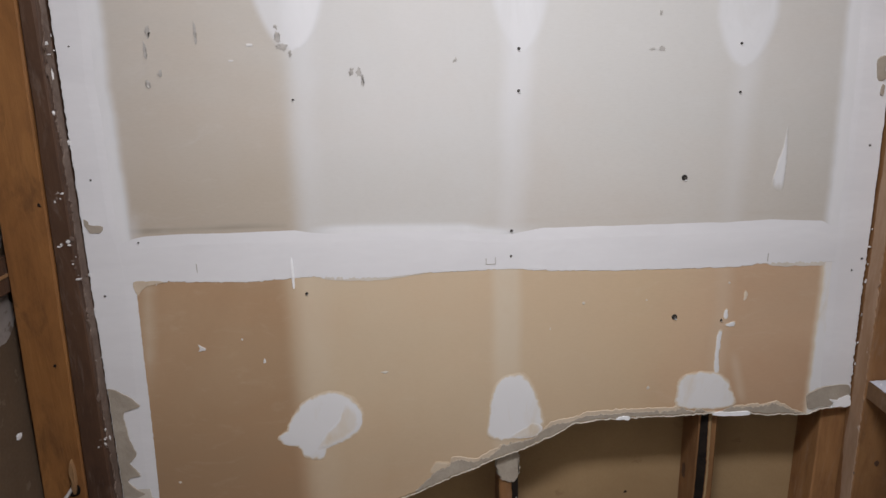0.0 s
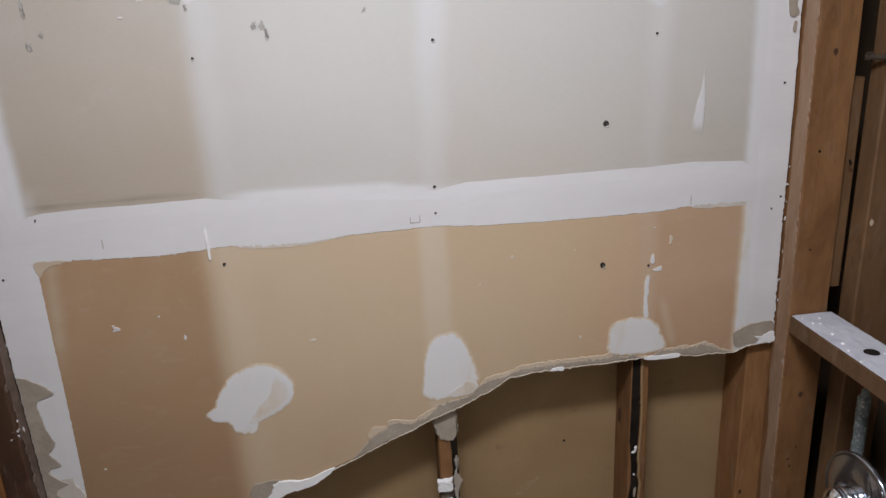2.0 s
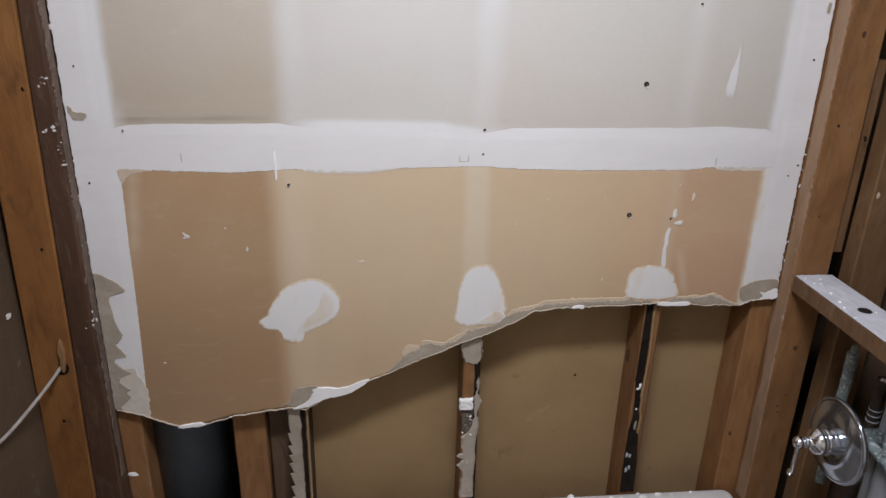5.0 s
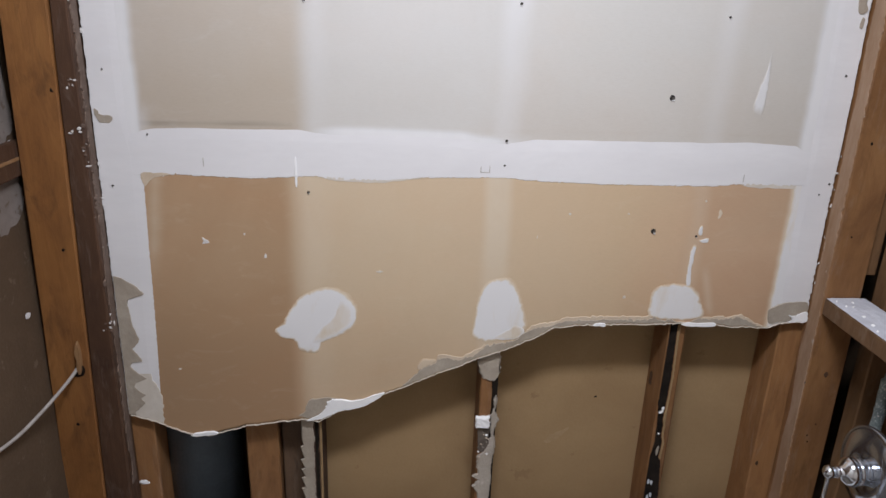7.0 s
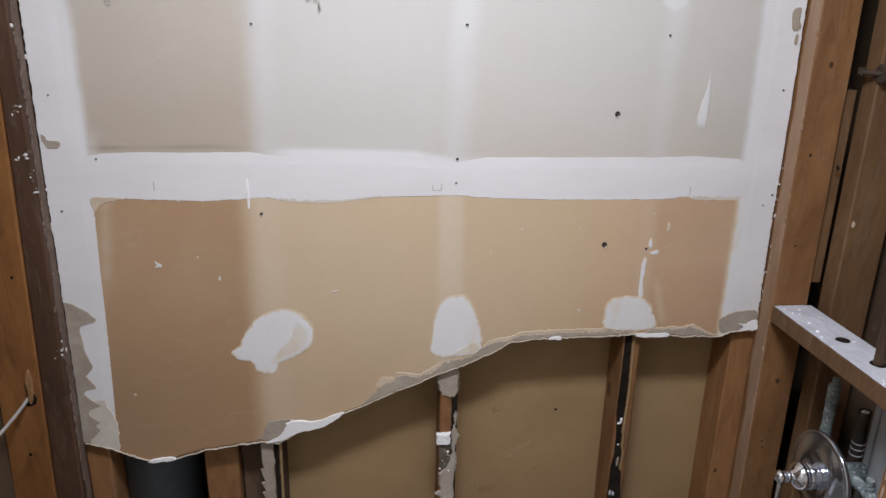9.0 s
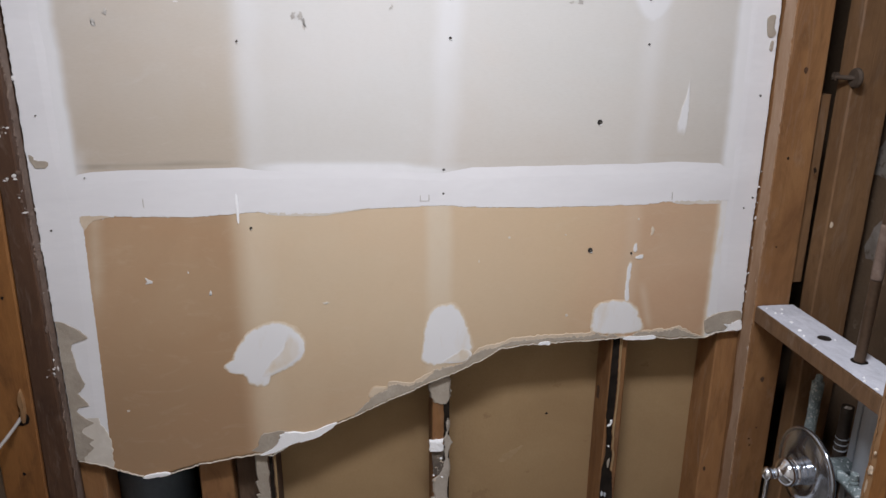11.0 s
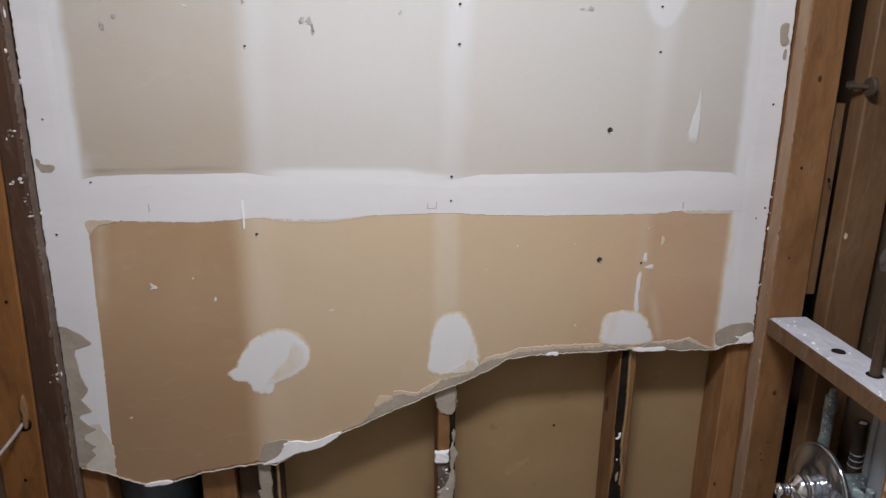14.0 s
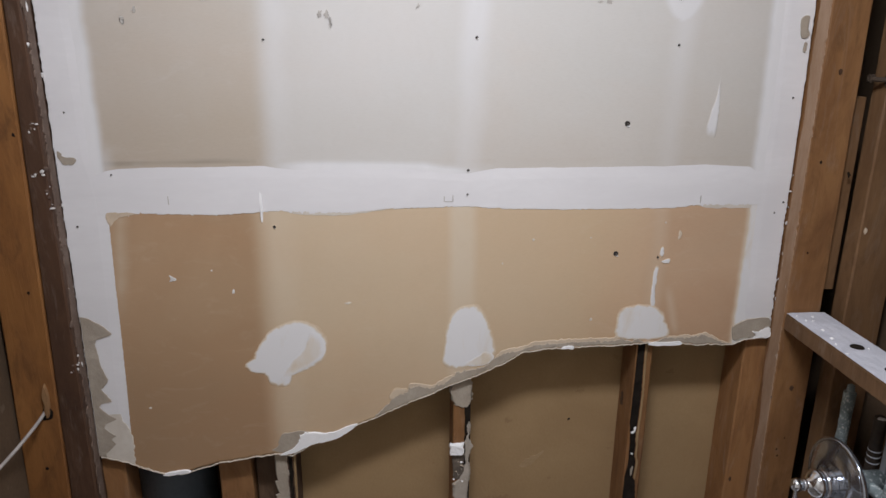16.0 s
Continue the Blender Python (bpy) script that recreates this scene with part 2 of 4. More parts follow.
# unseen basin: a made-up dark tone that keeps bounce light low
m_low_bounce = surface("low_bounce_basin", (0.14, 0.12, 0.10), (0.22, 0.19, 0.16), scale=10, fine=120, rough=0.95, relief=0.003)
m_wood_smear = surface("scraped_plaster_on_wood", (0.105, 0.067, 0.049), (0.200, 0.147, 0.118), spots=(0.42, 0.38, 0.35), scale=22, fine=130, rough=0.9, relief=0.002, spot_from=0.67)
# unseen walls and ceiling, kept pale so they bounce fill light
m_paint = surface("white_wall_paint", (0.66, 0.62, 0.565), (0.73, 0.69, 0.635), scale=2, fine=120, rough=0.8, relief=0.0008)
# the unseen floor is kept dark as well, to lower the bounce
m_floor = surface("dusty_subfloor", (0.12, 0.095, 0.072), (0.18, 0.145, 0.11), scale=3, fine=90, rough=0.85, relief=0.001)
m_smear = surface("grey_graphite_smear", (0.40, 0.375, 0.35), (0.55, 0.52, 0.485), scale=120, fine=400, rough=0.9)
m_faint = surface("faint_plaster_haze", (0.125, 0.102, 0.082), (0.235, 0.205, 0.180), spots=(0.105, 0.080, 0.055), scale=14, fine=90, rough=0.9, relief=0.001, spot_from=0.56)
# paler grey for the parts of the west board that catch light
m_lit_grey = surface("lit_board_grey", (0.175, 0.145, 0.128), (0.285, 0.250, 0.232), spots=(0.13, 0.095, 0.07), scale=9, fine=90, rough=0.9, relief=0.001, spot_from=0.58)
m_plaster_smear = surface("smear_and_lit_patch", (0.28, 0.25, 0.225), (0.40, 0.365, 0.34), spots=(0.20, 0.155, 0.115), scale=9, fine=90, rough=0.9, relief=0.001, spot_from=0.6)

# ---------------------------------------------------------------- building blocks


def thing(name, at, label, category, kind="", group=""):
    e = new(name)
    e.location = at
    return tagged(e, label, category, group, kind)


def origin(ob):
    p = Vector()
    while ob is not None:
        p += ob.location
        ob = ob.parent
    return p


def part(name, bm, material, parent, label="", smooth=False):
    """One mesh, modelled in world places, under a thing or a part."""
    me = bpy.data.meshes.new(name)
    bmesh.ops.recalc_face_normals(bm, faces=bm.faces)
    bm.to_mesh(me)
    bm.free()
    for m in material if isinstance(material, (list, tuple)) else (material,):
        me.materials.append(m)
    if smooth:
        for p in me.polygons:
            p.use_smooth = True
    ob = new(name, me)
    if parent is not None:
        ob.parent = parent
        ob.location = -origin(parent)
    if label:
        tagged(ob, label)
    return ob


def raw(name, verts, faces, material, parent, label=""):
    me = bpy.data.meshes.new(name)
    me.from_pydata(verts, [], faces)
    for m in material if isinstance(material, (list, tuple)) else (material,):
        me.materials.append(m)
    ob = new(name, me)
    if parent is not None:
        ob.parent = parent
        ob.location = -origin(parent)
    if label:
        tagged(ob, label)
    return ob


BURY = 0.0014  # coats reach this far into what carries them


def n1(a, b=0.0, c=0.0):
    return noise.noise((a, b, c))


def board(x0, x1, y0, y1, z0, z1, wear=0.0012, lean=0.0, bevel=0.003, step=0.03, seed=0.0, flare=0.0):
    """A sawn board standing along z, its arrises rounded and a little uneven. lean: metres in x per metre of z;
    flare: the same for its x0 side alone."""
    bm = bmesh.new()
    k = max(2, int((z1 - z0) / step))
    c = bevel
    ring = [(x0 + c, y0), (x1 - c, y0), (x1, y0 + c), (x1, y1 - c), (x1 - c, y1), (x0 + c, y1), (x0, y1 - c), (x0, y0 + c)]
    rows = []
    for i in range(k + 1):
        z = z0 + (z1 - z0) * i / k
        row = []
        for j, (x, y) in enumerate(ring):
            dx = wear * n1(z * 9, j * 3.7 + seed, 1.3) + lean * (z - 1.2) + (flare * (z - 1.2) if x < (x0 + x1) / 2 else 0)
            dy = wear * n1(z * 9, j * 3.7 + seed, 7.9)
            row.append(bm.verts.new((x + dx, y + dy, z)))
        rows.append(row)
    for a, b in zip(rows, rows[1:]):
        for j in range(8):
            bm.faces.new((a[j], a[(j + 1) % 8], b[(j + 1) % 8], b[j]))
    bm.faces.new(rows[0])
    bm.faces.new(rows[-1])
    return bm


def slab(x0, x1, y0, y1, z0, z1, bevel=0.0):
    bm = bmesh.new()
    bmesh.ops.create_cube(bm, size=1)
    for v in bm.verts:
        v.co = Vector((x0 + (v.co.x + 0.5) * (x1 - x0), y0 + (v.co.y + 0.5) * (y1 - y0), z0 + (v.co.z + 0.5) * (z1 - z0)))
    if bevel:
        bmesh.ops.bevel(bm, geom=bm.edges[:], offset=bevel, segments=2, affect="EDGES")
    return bm


def curve_points(ctrl, closed=True, per=10):
    """Catmull-Rom through a few control points."""
    out = []
    k = len(ctrl)
    for i in range(k if closed else k - 1):
        p = [Vector(ctrl[(i + d) % k] if closed else ctrl[min(max(i + d, 0), k - 1)]) for d in (-1, 0, 1, 2)]
        for s in range(per):
            t = s / per
            out.append(0.5 * (2 * p[1] + (p[2] - p[0]) * t + (2 * p[0] - 5 * p[1] + 4 * p[2] - p[3]) * t * t + (3 * p[1] - p[0] - 3 * p[2] + p[3]) * t ** 3))
    if not closed:
        out.append(Vector(ctrl[-1]))
    return out


def patch(ctrl, y, thick, ragged=0.002, per=10, seed=0.0, freq=60.0):
    """A thin flat coat on the back wall's face, outlined by (x, z) points, with a ragged rim; its outside lies at y."""
    pts = curve_points([(x, z, 0) for x, z in ctrl], True, per)
    bm = bmesh.new()
    front, back = [], []
    cx, cz = sum(p.x for p in pts) / len(pts), sum(p.y for p in pts) / len(pts)
    for p in pts:
        d = Vector((p.x - cx, p.y - cz))
        d = d.normalized() if d.length > 1e-6 else Vector((1, 0))
        r = ragged * (n1(p.x * freq, p.y * freq, seed) + 0.6 * n1(p.x * freq * 3, p.y * freq * 3, seed + 5))
        x, z = p.x + d.x * r, p.y + d.y * r
        front.append(bm.verts.new((x - d.x * thick * 0.7, y, z - d.y * thick * 0.7)))
        back.append(bm.verts.new((x, y + thick + BURY, z)))
    bm.faces.new(front)
    k = len(front)
    for i in range(k):
        bm.faces.new((front[i], back[i], back[(i + 1) % k], front[(i + 1) % k]))
    bmesh.ops.triangulate(bm, faces=[f for f in bm.faces if len(f.verts) > 4])
    return bm


def feather(ctrl, y, thick, ragged, per, seed, freq, rim, full, under):
    """A coat on the back wall's face that thins out over its outer part; ctrl: (x, z) points round it; full: how much
    compound lies on its middle; under: the skim and warm tones of the paper it runs out on."""
    pts = curve_points([(x, z, 0) for x, z in ctrl], True, per)
    cx, cz = sum(p.x for p in pts) / len(pts), sum(p.y for p in pts) / len(pts)
    bm = bmesh.new()
    skim, warm = bm.verts.layers.float.new("skim"), bm.verts.layers.float.new("warm")
    rings = []
    for k in range(10):
        f = 1.0 - rim * k / 6 if k < 7 else (1.0 - rim) * (1 - (k - 6) / 3.4)
        ring = []
        for p in pts:
            dx, dz = p.x - cx, p.y - cz
            d = max(1e-6, math.hypot(dx, dz))
            r = ragged * (n1(p.x * freq, p.y * freq, seed) + 0.6 * n1(p.x * freq * 3, p.y * freq * 3, seed + 5)) * (1 if k < 7 else 0.3)
            g = f + r / d
            x, z = cx + dx * g, cz + dz * g
            v = bm.verts.new((x, y + thick * (1 - min(1, k / 6)) if k else y + thick + BURY * 0.4, z))
            c = min(1.0, max(0.0, k / 4 - 0.15 + 0.35 * n1(x * 110, z * 110, seed) * (0 < k < 6)))
            base = under[0](x, z)
            v[skim] = base + (full - base) * c
            v[warm] = under[1](x, z)
            ring.append(v)
        rings.append(ring)
    for a, b in zip(rings, rings[1:]):
        for i in range(len(a)):
            j = (i + 1) % len(a)
            bm.faces.new((a[i], a[j], b[j], b[i]))
    bm.faces.new(rings[-1])
    return bm


def strip_between(low, high, x0, x1, y, thick, step=0.003, soft=0.0, bury=BURY):
    """A coat between two height lines low(x) and high(x)."""
    bm = bmesh.new()
    k = int((x1 - x0) / step)
    rows = []
    for i in range(k + 1):
        x = x0 + (x1 - x0) * i / k
        a, b = low(x), high(x)
        b = max(b, a + 0.001)
        rows.append([bm.verts.new(p) for p in ((x, y + thick + bury, a), (x, y, a + min(thick, (b - a) * 0.3)), (x, y, b - min(soft or thick, (b - a) * 0.3)), (x, y + thick + bury, b))])
    for p, q in zip(rows, rows[1:]):
        for j in range(3):
            bm.faces.new((p[j], p[j + 1], q[j + 1], q[j]))
    return bm


def upright_between(left, right, z0, z1, y, thick, step=0.004, soft_left=0.0, soft_right=0.0, bury=BURY):
    """A coat between two upright lines left(z) and right(z)."""
    bm = bmesh.new()
    k = int((z1 - z0) / step)
    rows = []
    for i in range(k + 1):
        z = z0 + (z1 - z0) * i / k
        a, b = left(z), right(z)
        b = max(b, a + 0.001)
        rows.append([bm.verts.new(p) for p in ((a, y + thick + bury, z), (a + (soft_left or thick), y, z), (b - (soft_right or thick), y, z), (b, y + thick + bury, z))])
    for p, q in zip(rows, rows[1:]):
        for j in range(3):
            bm.faces.new((p[j], p[j + 1], q[j + 1], q[j]))
    return bm


def line(knots):
    xs, zs = [k[0] for k in knots], [k[1] for k in knots]
    return lambda x: float(np.interp(x, xs, zs))


def chip(at, size, seed=0.0):
    """A broken crumb: a squashed, jagged lump."""
    bm = bmesh.new()
    bmesh.ops.create_icosphere(bm, subdivisions=2 if max(size) > 0.012 else 1, radius=0.5)
    for v in bm.verts:
        f = 1 + 0.9 * n1(v.co.x * 3.4 + seed, v.co.y * 3.4 + seed * 2, v.co.z * 3.4)
        v.co = Vector((at[0] + v.co.x * f * size[0], at[1] + v.co.y * f * size[1], at[2] + v.co.z * f * size[2]))
    return bm


def lathe(profile, axis_at, axis="z", seg=28):
    """A turned body: profile of (along, radius) round an axis through axis_at."""
    bm = bmesh.new()
    rows = []
    for a, r in profile:
        row = []
        for i in range(seg):
            t = 2 * math.pi * i / seg
            u, w = r * math.cos(t), r * math.sin(t)
            o = {"z": (u, w, a), "x": (a, u, w), "y": (u, a, w)}[axis]
            row.append(bm.verts.new(Vector(axis_at) + Vector(o)))
        rows.append(row)
    for p, q in zip(rows, rows[1:]):
        for i in range(seg):
            bm.faces.new((p[i], p[(i + 1) % seg], q[(i + 1) % seg], q[i]))
    bm.faces.new(rows[0])
    bm.faces.new(rows[-1])
    return bm


def tube(ctrl, radius, per=8, seg=12, wobble=0.0):
    pts = curve_points(ctrl, False, per)
    bm = bmesh.new()
    rows = []
    for i, p in enumerate(pts):
        d = (pts[min(i + 1, len(pts) - 1)] - pts[max(i - 1, 0)]).normalized()
        a = d.cross(Vector((0.31, 0.22, 0.93))).normalized()
        b = d.cross(a)
        row = []
        for j in range(seg):
            t = 2 * math.pi * j / seg
            r = radius * (1 + wobble * n1(i * 0.9, j * 1.7, 3.1))
            row.append(bm.verts.new(p + (a * math.cos(t) + b * math.sin(t)) * r))
        rows.append(row)
    for p, q in zip(rows, rows[1:]):
        for i in range(seg):
            bm.faces.new((p[i], p[(i + 1) % seg], q[(i + 1) % seg], q[i]))
    bm.faces.new(rows[0])
    bm.faces.new(rows[-1])
    return bm


# ---------------------------------------------------------------- room shell
FLOOR, CEILING, BOARD = -0.07, 2.42, 0.0127

part("floor", slab(-1.4, 1.4, -2.7, 0.45, FLOOR - 0.1, FLOOR), m_floor, None)
tagged(bpy.data.objects["floor"], "dusty bare plywood bathroom subfloor", "floor", kind="structure")
part("ceiling", slab(-1.4, 1.4, -2.7, 0.45, CEILING, CEILING + 0.1), m_paint, None)
tagged(bpy.data.objects["ceiling"], "plain off-white painted bathroom ceiling", "ceiling", kind="structure")
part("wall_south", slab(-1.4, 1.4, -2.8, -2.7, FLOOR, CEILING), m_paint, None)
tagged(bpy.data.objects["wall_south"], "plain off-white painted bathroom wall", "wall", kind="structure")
part("wall_behind", slab(-1.4, 1.4, 0.36, 0.45, FLOOR, CEILING), m_panel, None)
tagged(bpy.data.objects["wall_behind"], "brown board closing the dark cavity", "wall", kind="structure")

# ---------------------------------------------------------------- back wall
north = thing("wall_north", (0, 0.05, FLOOR), "opened bathroom wall of patched drywall over bare studs", "wall", "structure")

TEAR = line([(-0.83, 0.622), (-0.774, 0.603), (-0.72, 0.578), (-0.678, 0.561), (-0.64, 0.566), (-0.561, 0.588), (-0.49, 0.600), (-0.427, 0.606),
             (-0.40, 0.600), (-0.36, 0.625), (-0.266, 0.666), (-0.203, 0.694), (-0.102, 0.738), (-0.04, 0.765), (0.03, 0.792), (0.075, 0.812),
             (0.113, 0.838), (0.16, 0.845), (0.22, 0.848), (0.398, 0.853), (0.515, 0.846), (0.60, 0.845), (0.635, 0.857), (0.69, 0.860)])


def tear(x):
    return TEAR(x) + 0.0035 * n1(x * 26, 2.2) + 0.0022 * n1(x * 95, 4.1) + 0.0016 * n1(x * 260, 8.8)


LEFT = line([(0.5, -0.827), (0.73, -0.821), (1.23, -0.815), (1.66, -0.808), (2.42, -0.80)])
RIGHT = line([(0.8, 0.689), (0.92, 0.686), (1.11, 0.681), (1.28, 0.680), (1.59, 0.674), (2.42, 0.665)])


def left_edge(z):
    return LEFT(z) + 0.0022 * n1(z * 40, 1.1) + 0.0016 * n1(z * 140, 6.1) + 0.0010 * n1(z * 310, 2.7)


def right_edge(z):
    return RIGHT(z) + 0.0015 * n1(z * 40, 3.1) + (0.001 + 0.002 * smooth(1.25, 1.1, z)) * (n1(z * 140, 9.1) + 0.7 * n1(z * 310, 4.7))


def smooth(a, b, v):
    t = min(1.0, max(0.0, (v - a) / (b - a)))
    return t * t * (3 - 2 * t)


def hill(x, centre, half, soft):
    return smooth(half + soft, half - soft, abs(x - centre))


def tongue(x, z, centre, bottom, half):
    h = half * max(0.0, min(1.0, (z - bottom) / 0.085)) ** 0.42
    return smooth(0.008, -0.008, abs(x - centre) - h) if z > bottom - 0.02 else 0.0


seam_top = line([(-0.74, 1.263), (-0.623, 1.268), (-0.42, 1.269), (-0.395, 1.266), (-0.294, 1.267), (-0.102, 1.263), (-0.06, 1.255), (-0.01, 1.252), (0.048, 1.258), (0.307, 1.261), (0.49, 1.262), (0.56, 1.257), (0.60, 1.254), (0.62, 1.254)])
seam_low = line([(-0.74, 1.168), (-0.667, 1.170), (-0.516, 1.165), (-0.43, 1.170), (-0.40, 1.172), (-0.33, 1.167), (-0.25, 1.166), (-0.18, 1.173), (-0.016, 1.176), (0.06, 1.170), (0.203, 1.166), (0.424, 1.166), (0.48, 1.172), (0.60, 1.171)])


lin = line([(0.55, -0.752), (0.698, -0.745), (0.933, -0.737), (1.171, -0.728), (1.288, -0.727), (1.38, -0.727), (1.491, -0.726), (1.54, -0.729), (1.626, -0.723), (1.682, -0.722), (2.42, -0.71)])
rin = line([(0.8, 0.603), (0.898, 0.600), (1.01, 0.597), (1.142, 0.592), (1.254, 0.594), (1.353, 0.594), (1.508, 0.589), (1.653, 0.584), (2.42, 0.57)])


def skim_upper(x, z):
    w = 0.012 * n1(z * 7, 1.5)
    s = 0.16 * hill(x + w, -0.393, 0.024, 0.018) + 0.34 * hill(x + w, -0.008, 0.024, 0.018) + 0.26 * hill(x + w, 0.408, 0.020, 0.020)
    s *= 0.7 + 0.6 * smooth(1.3, 1.6, z)
    for c, b, h, f in ((-0.402, 1.592, 0.060, 0.62), (0.001, 1.578, 0.047, 0.50), (0.404, 1.545, 0.053, 0.60)):
        s = max(s, f * tongue(x + 0.4 * w, z, c, b, h))
    s = max(s, smooth(-0.012, 0.010, x - rin(z) + 0.3 * w + 0.003 * n1(z * 30, 8.0)), 0.95 * smooth(0.013, -0.012, x - lin(z) + 0.004 * n1(z * 11, 6.0) + 0.002 * n1(z * 47, 2.0)), 0.35 * smooth(0.030, 0.0, x - lin(z)) * smooth(1.33, 1.28, z), 0.8 * smooth(seam_top(x) + 0.012, seam_top(x) - 0.004, z) * smooth(-0.42, -0.34, x) * smooth(0.06, -0.06, x))
    s += 0.26 * smooth(-0.425, -0.385, x + 0.4 * w) * smooth(0.16, -0.12, x) * (0.55 + 0.45 * smooth(1.30, 1.50, z)) + 0.10 * smooth(-0.1, 0.1, x) * smooth(1.40, 1.60, z)
    return s


def warm_upper(x, z):
    w = smooth(-0.385, -0.440, x)
    w = max(w, 0.30 * smooth(0.30, 0.55, x))
    w = w * (0.62 + 0.38 * smooth(1.6, 1.28, z)) + 0.22 * smooth(1.45, 1.27, z)
    # thin darker line just above the seam, strongest at the left
    dark_line = 0.40 * hill(z, 1.2725 + 0.003 * n1(x * 9, 4.4), 0.003, 0.004) * (0.6 + 0.8 * n1(x * 17, 1.4))
    return 0.85 * w + dark_line * (0.4 + 0.6 * smooth(-0.35, -0.5, x))


def skim_lower(x, z):
    w = 0.010 * n1(z * 8, 5.5)
    s = 0.27 * smooth(-0.468, -0.405, x + w * 0.4) * (smooth(0.15, -0.43, x + w) * (0.5 + 0.5 * smooth(0.75, 1.15, z)) + 0.45 * smooth(-0.35, -0.40, x + w))
    s += 0.40 * hill(x + w * 0.5, -0.021, 0.026, 0.012) * (0.6 + 0.4 * smooth(0.9, 1.1, z))
    s += 0.17 * hill(x + w, 0.403, 0.014, 0.014) + 0.28 * hill(x - 0.25 * (0.95 - z), 0.446, 0.006, 0.010) * smooth(0.86, 0.90, z) * smooth(1.0, 0.96, z)
    s = max(s, 0.97 * smooth(0.588, 0.606, x + 0.003 * n1(z * 40, 8.0)))
    s += 0.34 * hill(x + 0.12 * (1.17 - z), -0.708, 0.010, 0.016) * smooth(0.93, 1.03, z) * (0.8 + 0.5 * n1(z * 25, 2.0))
    s += 0.12 * smooth(-0.3, 0.0, x) * smooth(0.35, 0.1, x)
    return s


def warm_lower(x, z):
    return 0.80 * smooth(-0.398, -0.462, x) + 0.35 * smooth(0.36, 0.44, x) + 0.36 * smooth(1.05, 0.72, z)


UPPER, LOWER = (skim_upper, warm_upper), (skim_lower, warm_lower)


def sheet(name, low, high, nx, nz, skim, warm, material, label):
    """A gypsum board: a fine face carrying its coats, a back and four broken edges."""
    verts, faces, sk, wa, kinds = [], [], [], [], []
    for j in range(nz + 1):
        for i in range(nx + 1):
            u = i / nx
            x = -0.815 + u * 1.5
            a, b = low(x), high(x)
            z = a + (b - a) * (j / nz)
            l0, r0 = left_edge(z), right_edge(z)
            x = l0 + u * (r0 - l0)
            s = skim(x, z)
            verts.append((x, -0.0004 * min(1, s) + 0.0002 * n1(x * 3, z * 3, 2.0), z))
            sk.append(s)
            wa.append(warm(x, z))
    w = nx + 1
    for j in range(nz):
        for i in range(nx):
            a = j * w + i
            faces.append((a, a + 1, a + w + 1, a + w))
            kinds.append(0)
    rim = list(range(nx + 1)) + [j * w + nx for j in range(1, nz + 1)] + [nz * w + i for i in range(nx - 1, -1, -1)] + [j * w for j in range(nz - 1, 0, -1)]
    base = len(verts)
    for k in rim:
        x, y, z = verts[k]
        verts.append((x, BOARD, z + (0.004 * n1(x * 50, 3.3) if k <= nx else 0)))
        sk.append(0)
        wa.append(0)
    k = len(rim)
    for i in range(k):
        faces.append((rim[i], base + i, base + (i + 1) % k, rim[(i + 1) % k]))
        kinds.append(1)
    faces.append(tuple(range(base, base + k)))
    kinds.append(2)
    ob = raw(name, verts, faces, [material, m_edge, m_panel], north, label)
    me = ob.data
    me.polygons.foreach_set("material_index", kinds)
    me.polygons.foreach_set("use_smooth", [q == 0 for q in kinds])
    for key, vals in (("skim", sk), ("warm", wa)):
        me.attributes.new(key, "FLOAT", "POINT").data.foreach_set("value", vals)
    return ob


SEAM = 1.217
upper = sheet("drywall_sheet", lambda x: SEAM + 0.001, lambda x: CEILING, 460, 260, skim_upper, warm_upper, m_upper, "faded cream upper board")
lower = sheet("drywall_sheet", tear, lambda x: SEAM - 0.001, 500, 110, skim_lower, warm_lower, m_lower, "tan lower board torn along its bottom edge")

# taped seam and corner bands
part("seam_compound", strip_between(lambda x: seam_low(x) + 0.0022 * n1(x * 50, 1.0) + (0.0022 + 0.004 * hill(x, -0.68, 0.05, 0.02) + 0.004 * hill(x, -0.34, 0.04, 0.02) + 0.004 * hill(x, 0.54, 0.06, 0.03)) * (n1(x * 170, 5.0) + 0.6 * n1(x * 420, 2.0)), lambda x: seam_top(x) + 0.001 * n1(x * 30, 2.0), -0.752, 0.618, -0.0010, 0.0010, soft=0.026, bury=0.0001), m_mud, lower, "white joint compound over the taped seam")
part("thin_compound", strip_between(lambda x: seam_low(x) - 0.009 * smooth(-0.40, -0.36, x) * smooth(-0.08, -0.28, x) + 0.004 + 0.0025 * n1(x * 40, 3.0), lambda x: seam_low(x) + 0.004 + 0.004 * n1(x * 90, 5.0), -0.405, -0.07, -0.0007, 0.0005, soft=0.002, bury=0.0008), m_rim, lower, "thin beige skim below the seam")
part("thin_compound", strip_between(lambda x: seam_low(x) + 0.004 - 0.011 * smooth(0.46, 0.51, x) + 0.003 * n1(x * 60, 7.0), lambda x: seam_low(x) + 0.004, 0.455, 0.60, -0.0007, 0.0005, soft=0.002, bury=0.0008), m_rim, lower, "thin beige skim below the seam")
part("thin_compound", patch([(-0.734, 1.172), (-0.705, 1.174), (-0.676, 1.171), (-0.706, 1.164), (-0.720, 1.156), (-0.730, 1.146)], -0.0011, 0.0008, 0.004, 10, 3.0, 70), m_fringe, lower, "thin beige skim in the corner of the seam")
def end_at_tear(bm):
    for v in bm.verts:
        v.co.z = max(v.co.z, tear(v.co.x) + 0.001)
    return bm


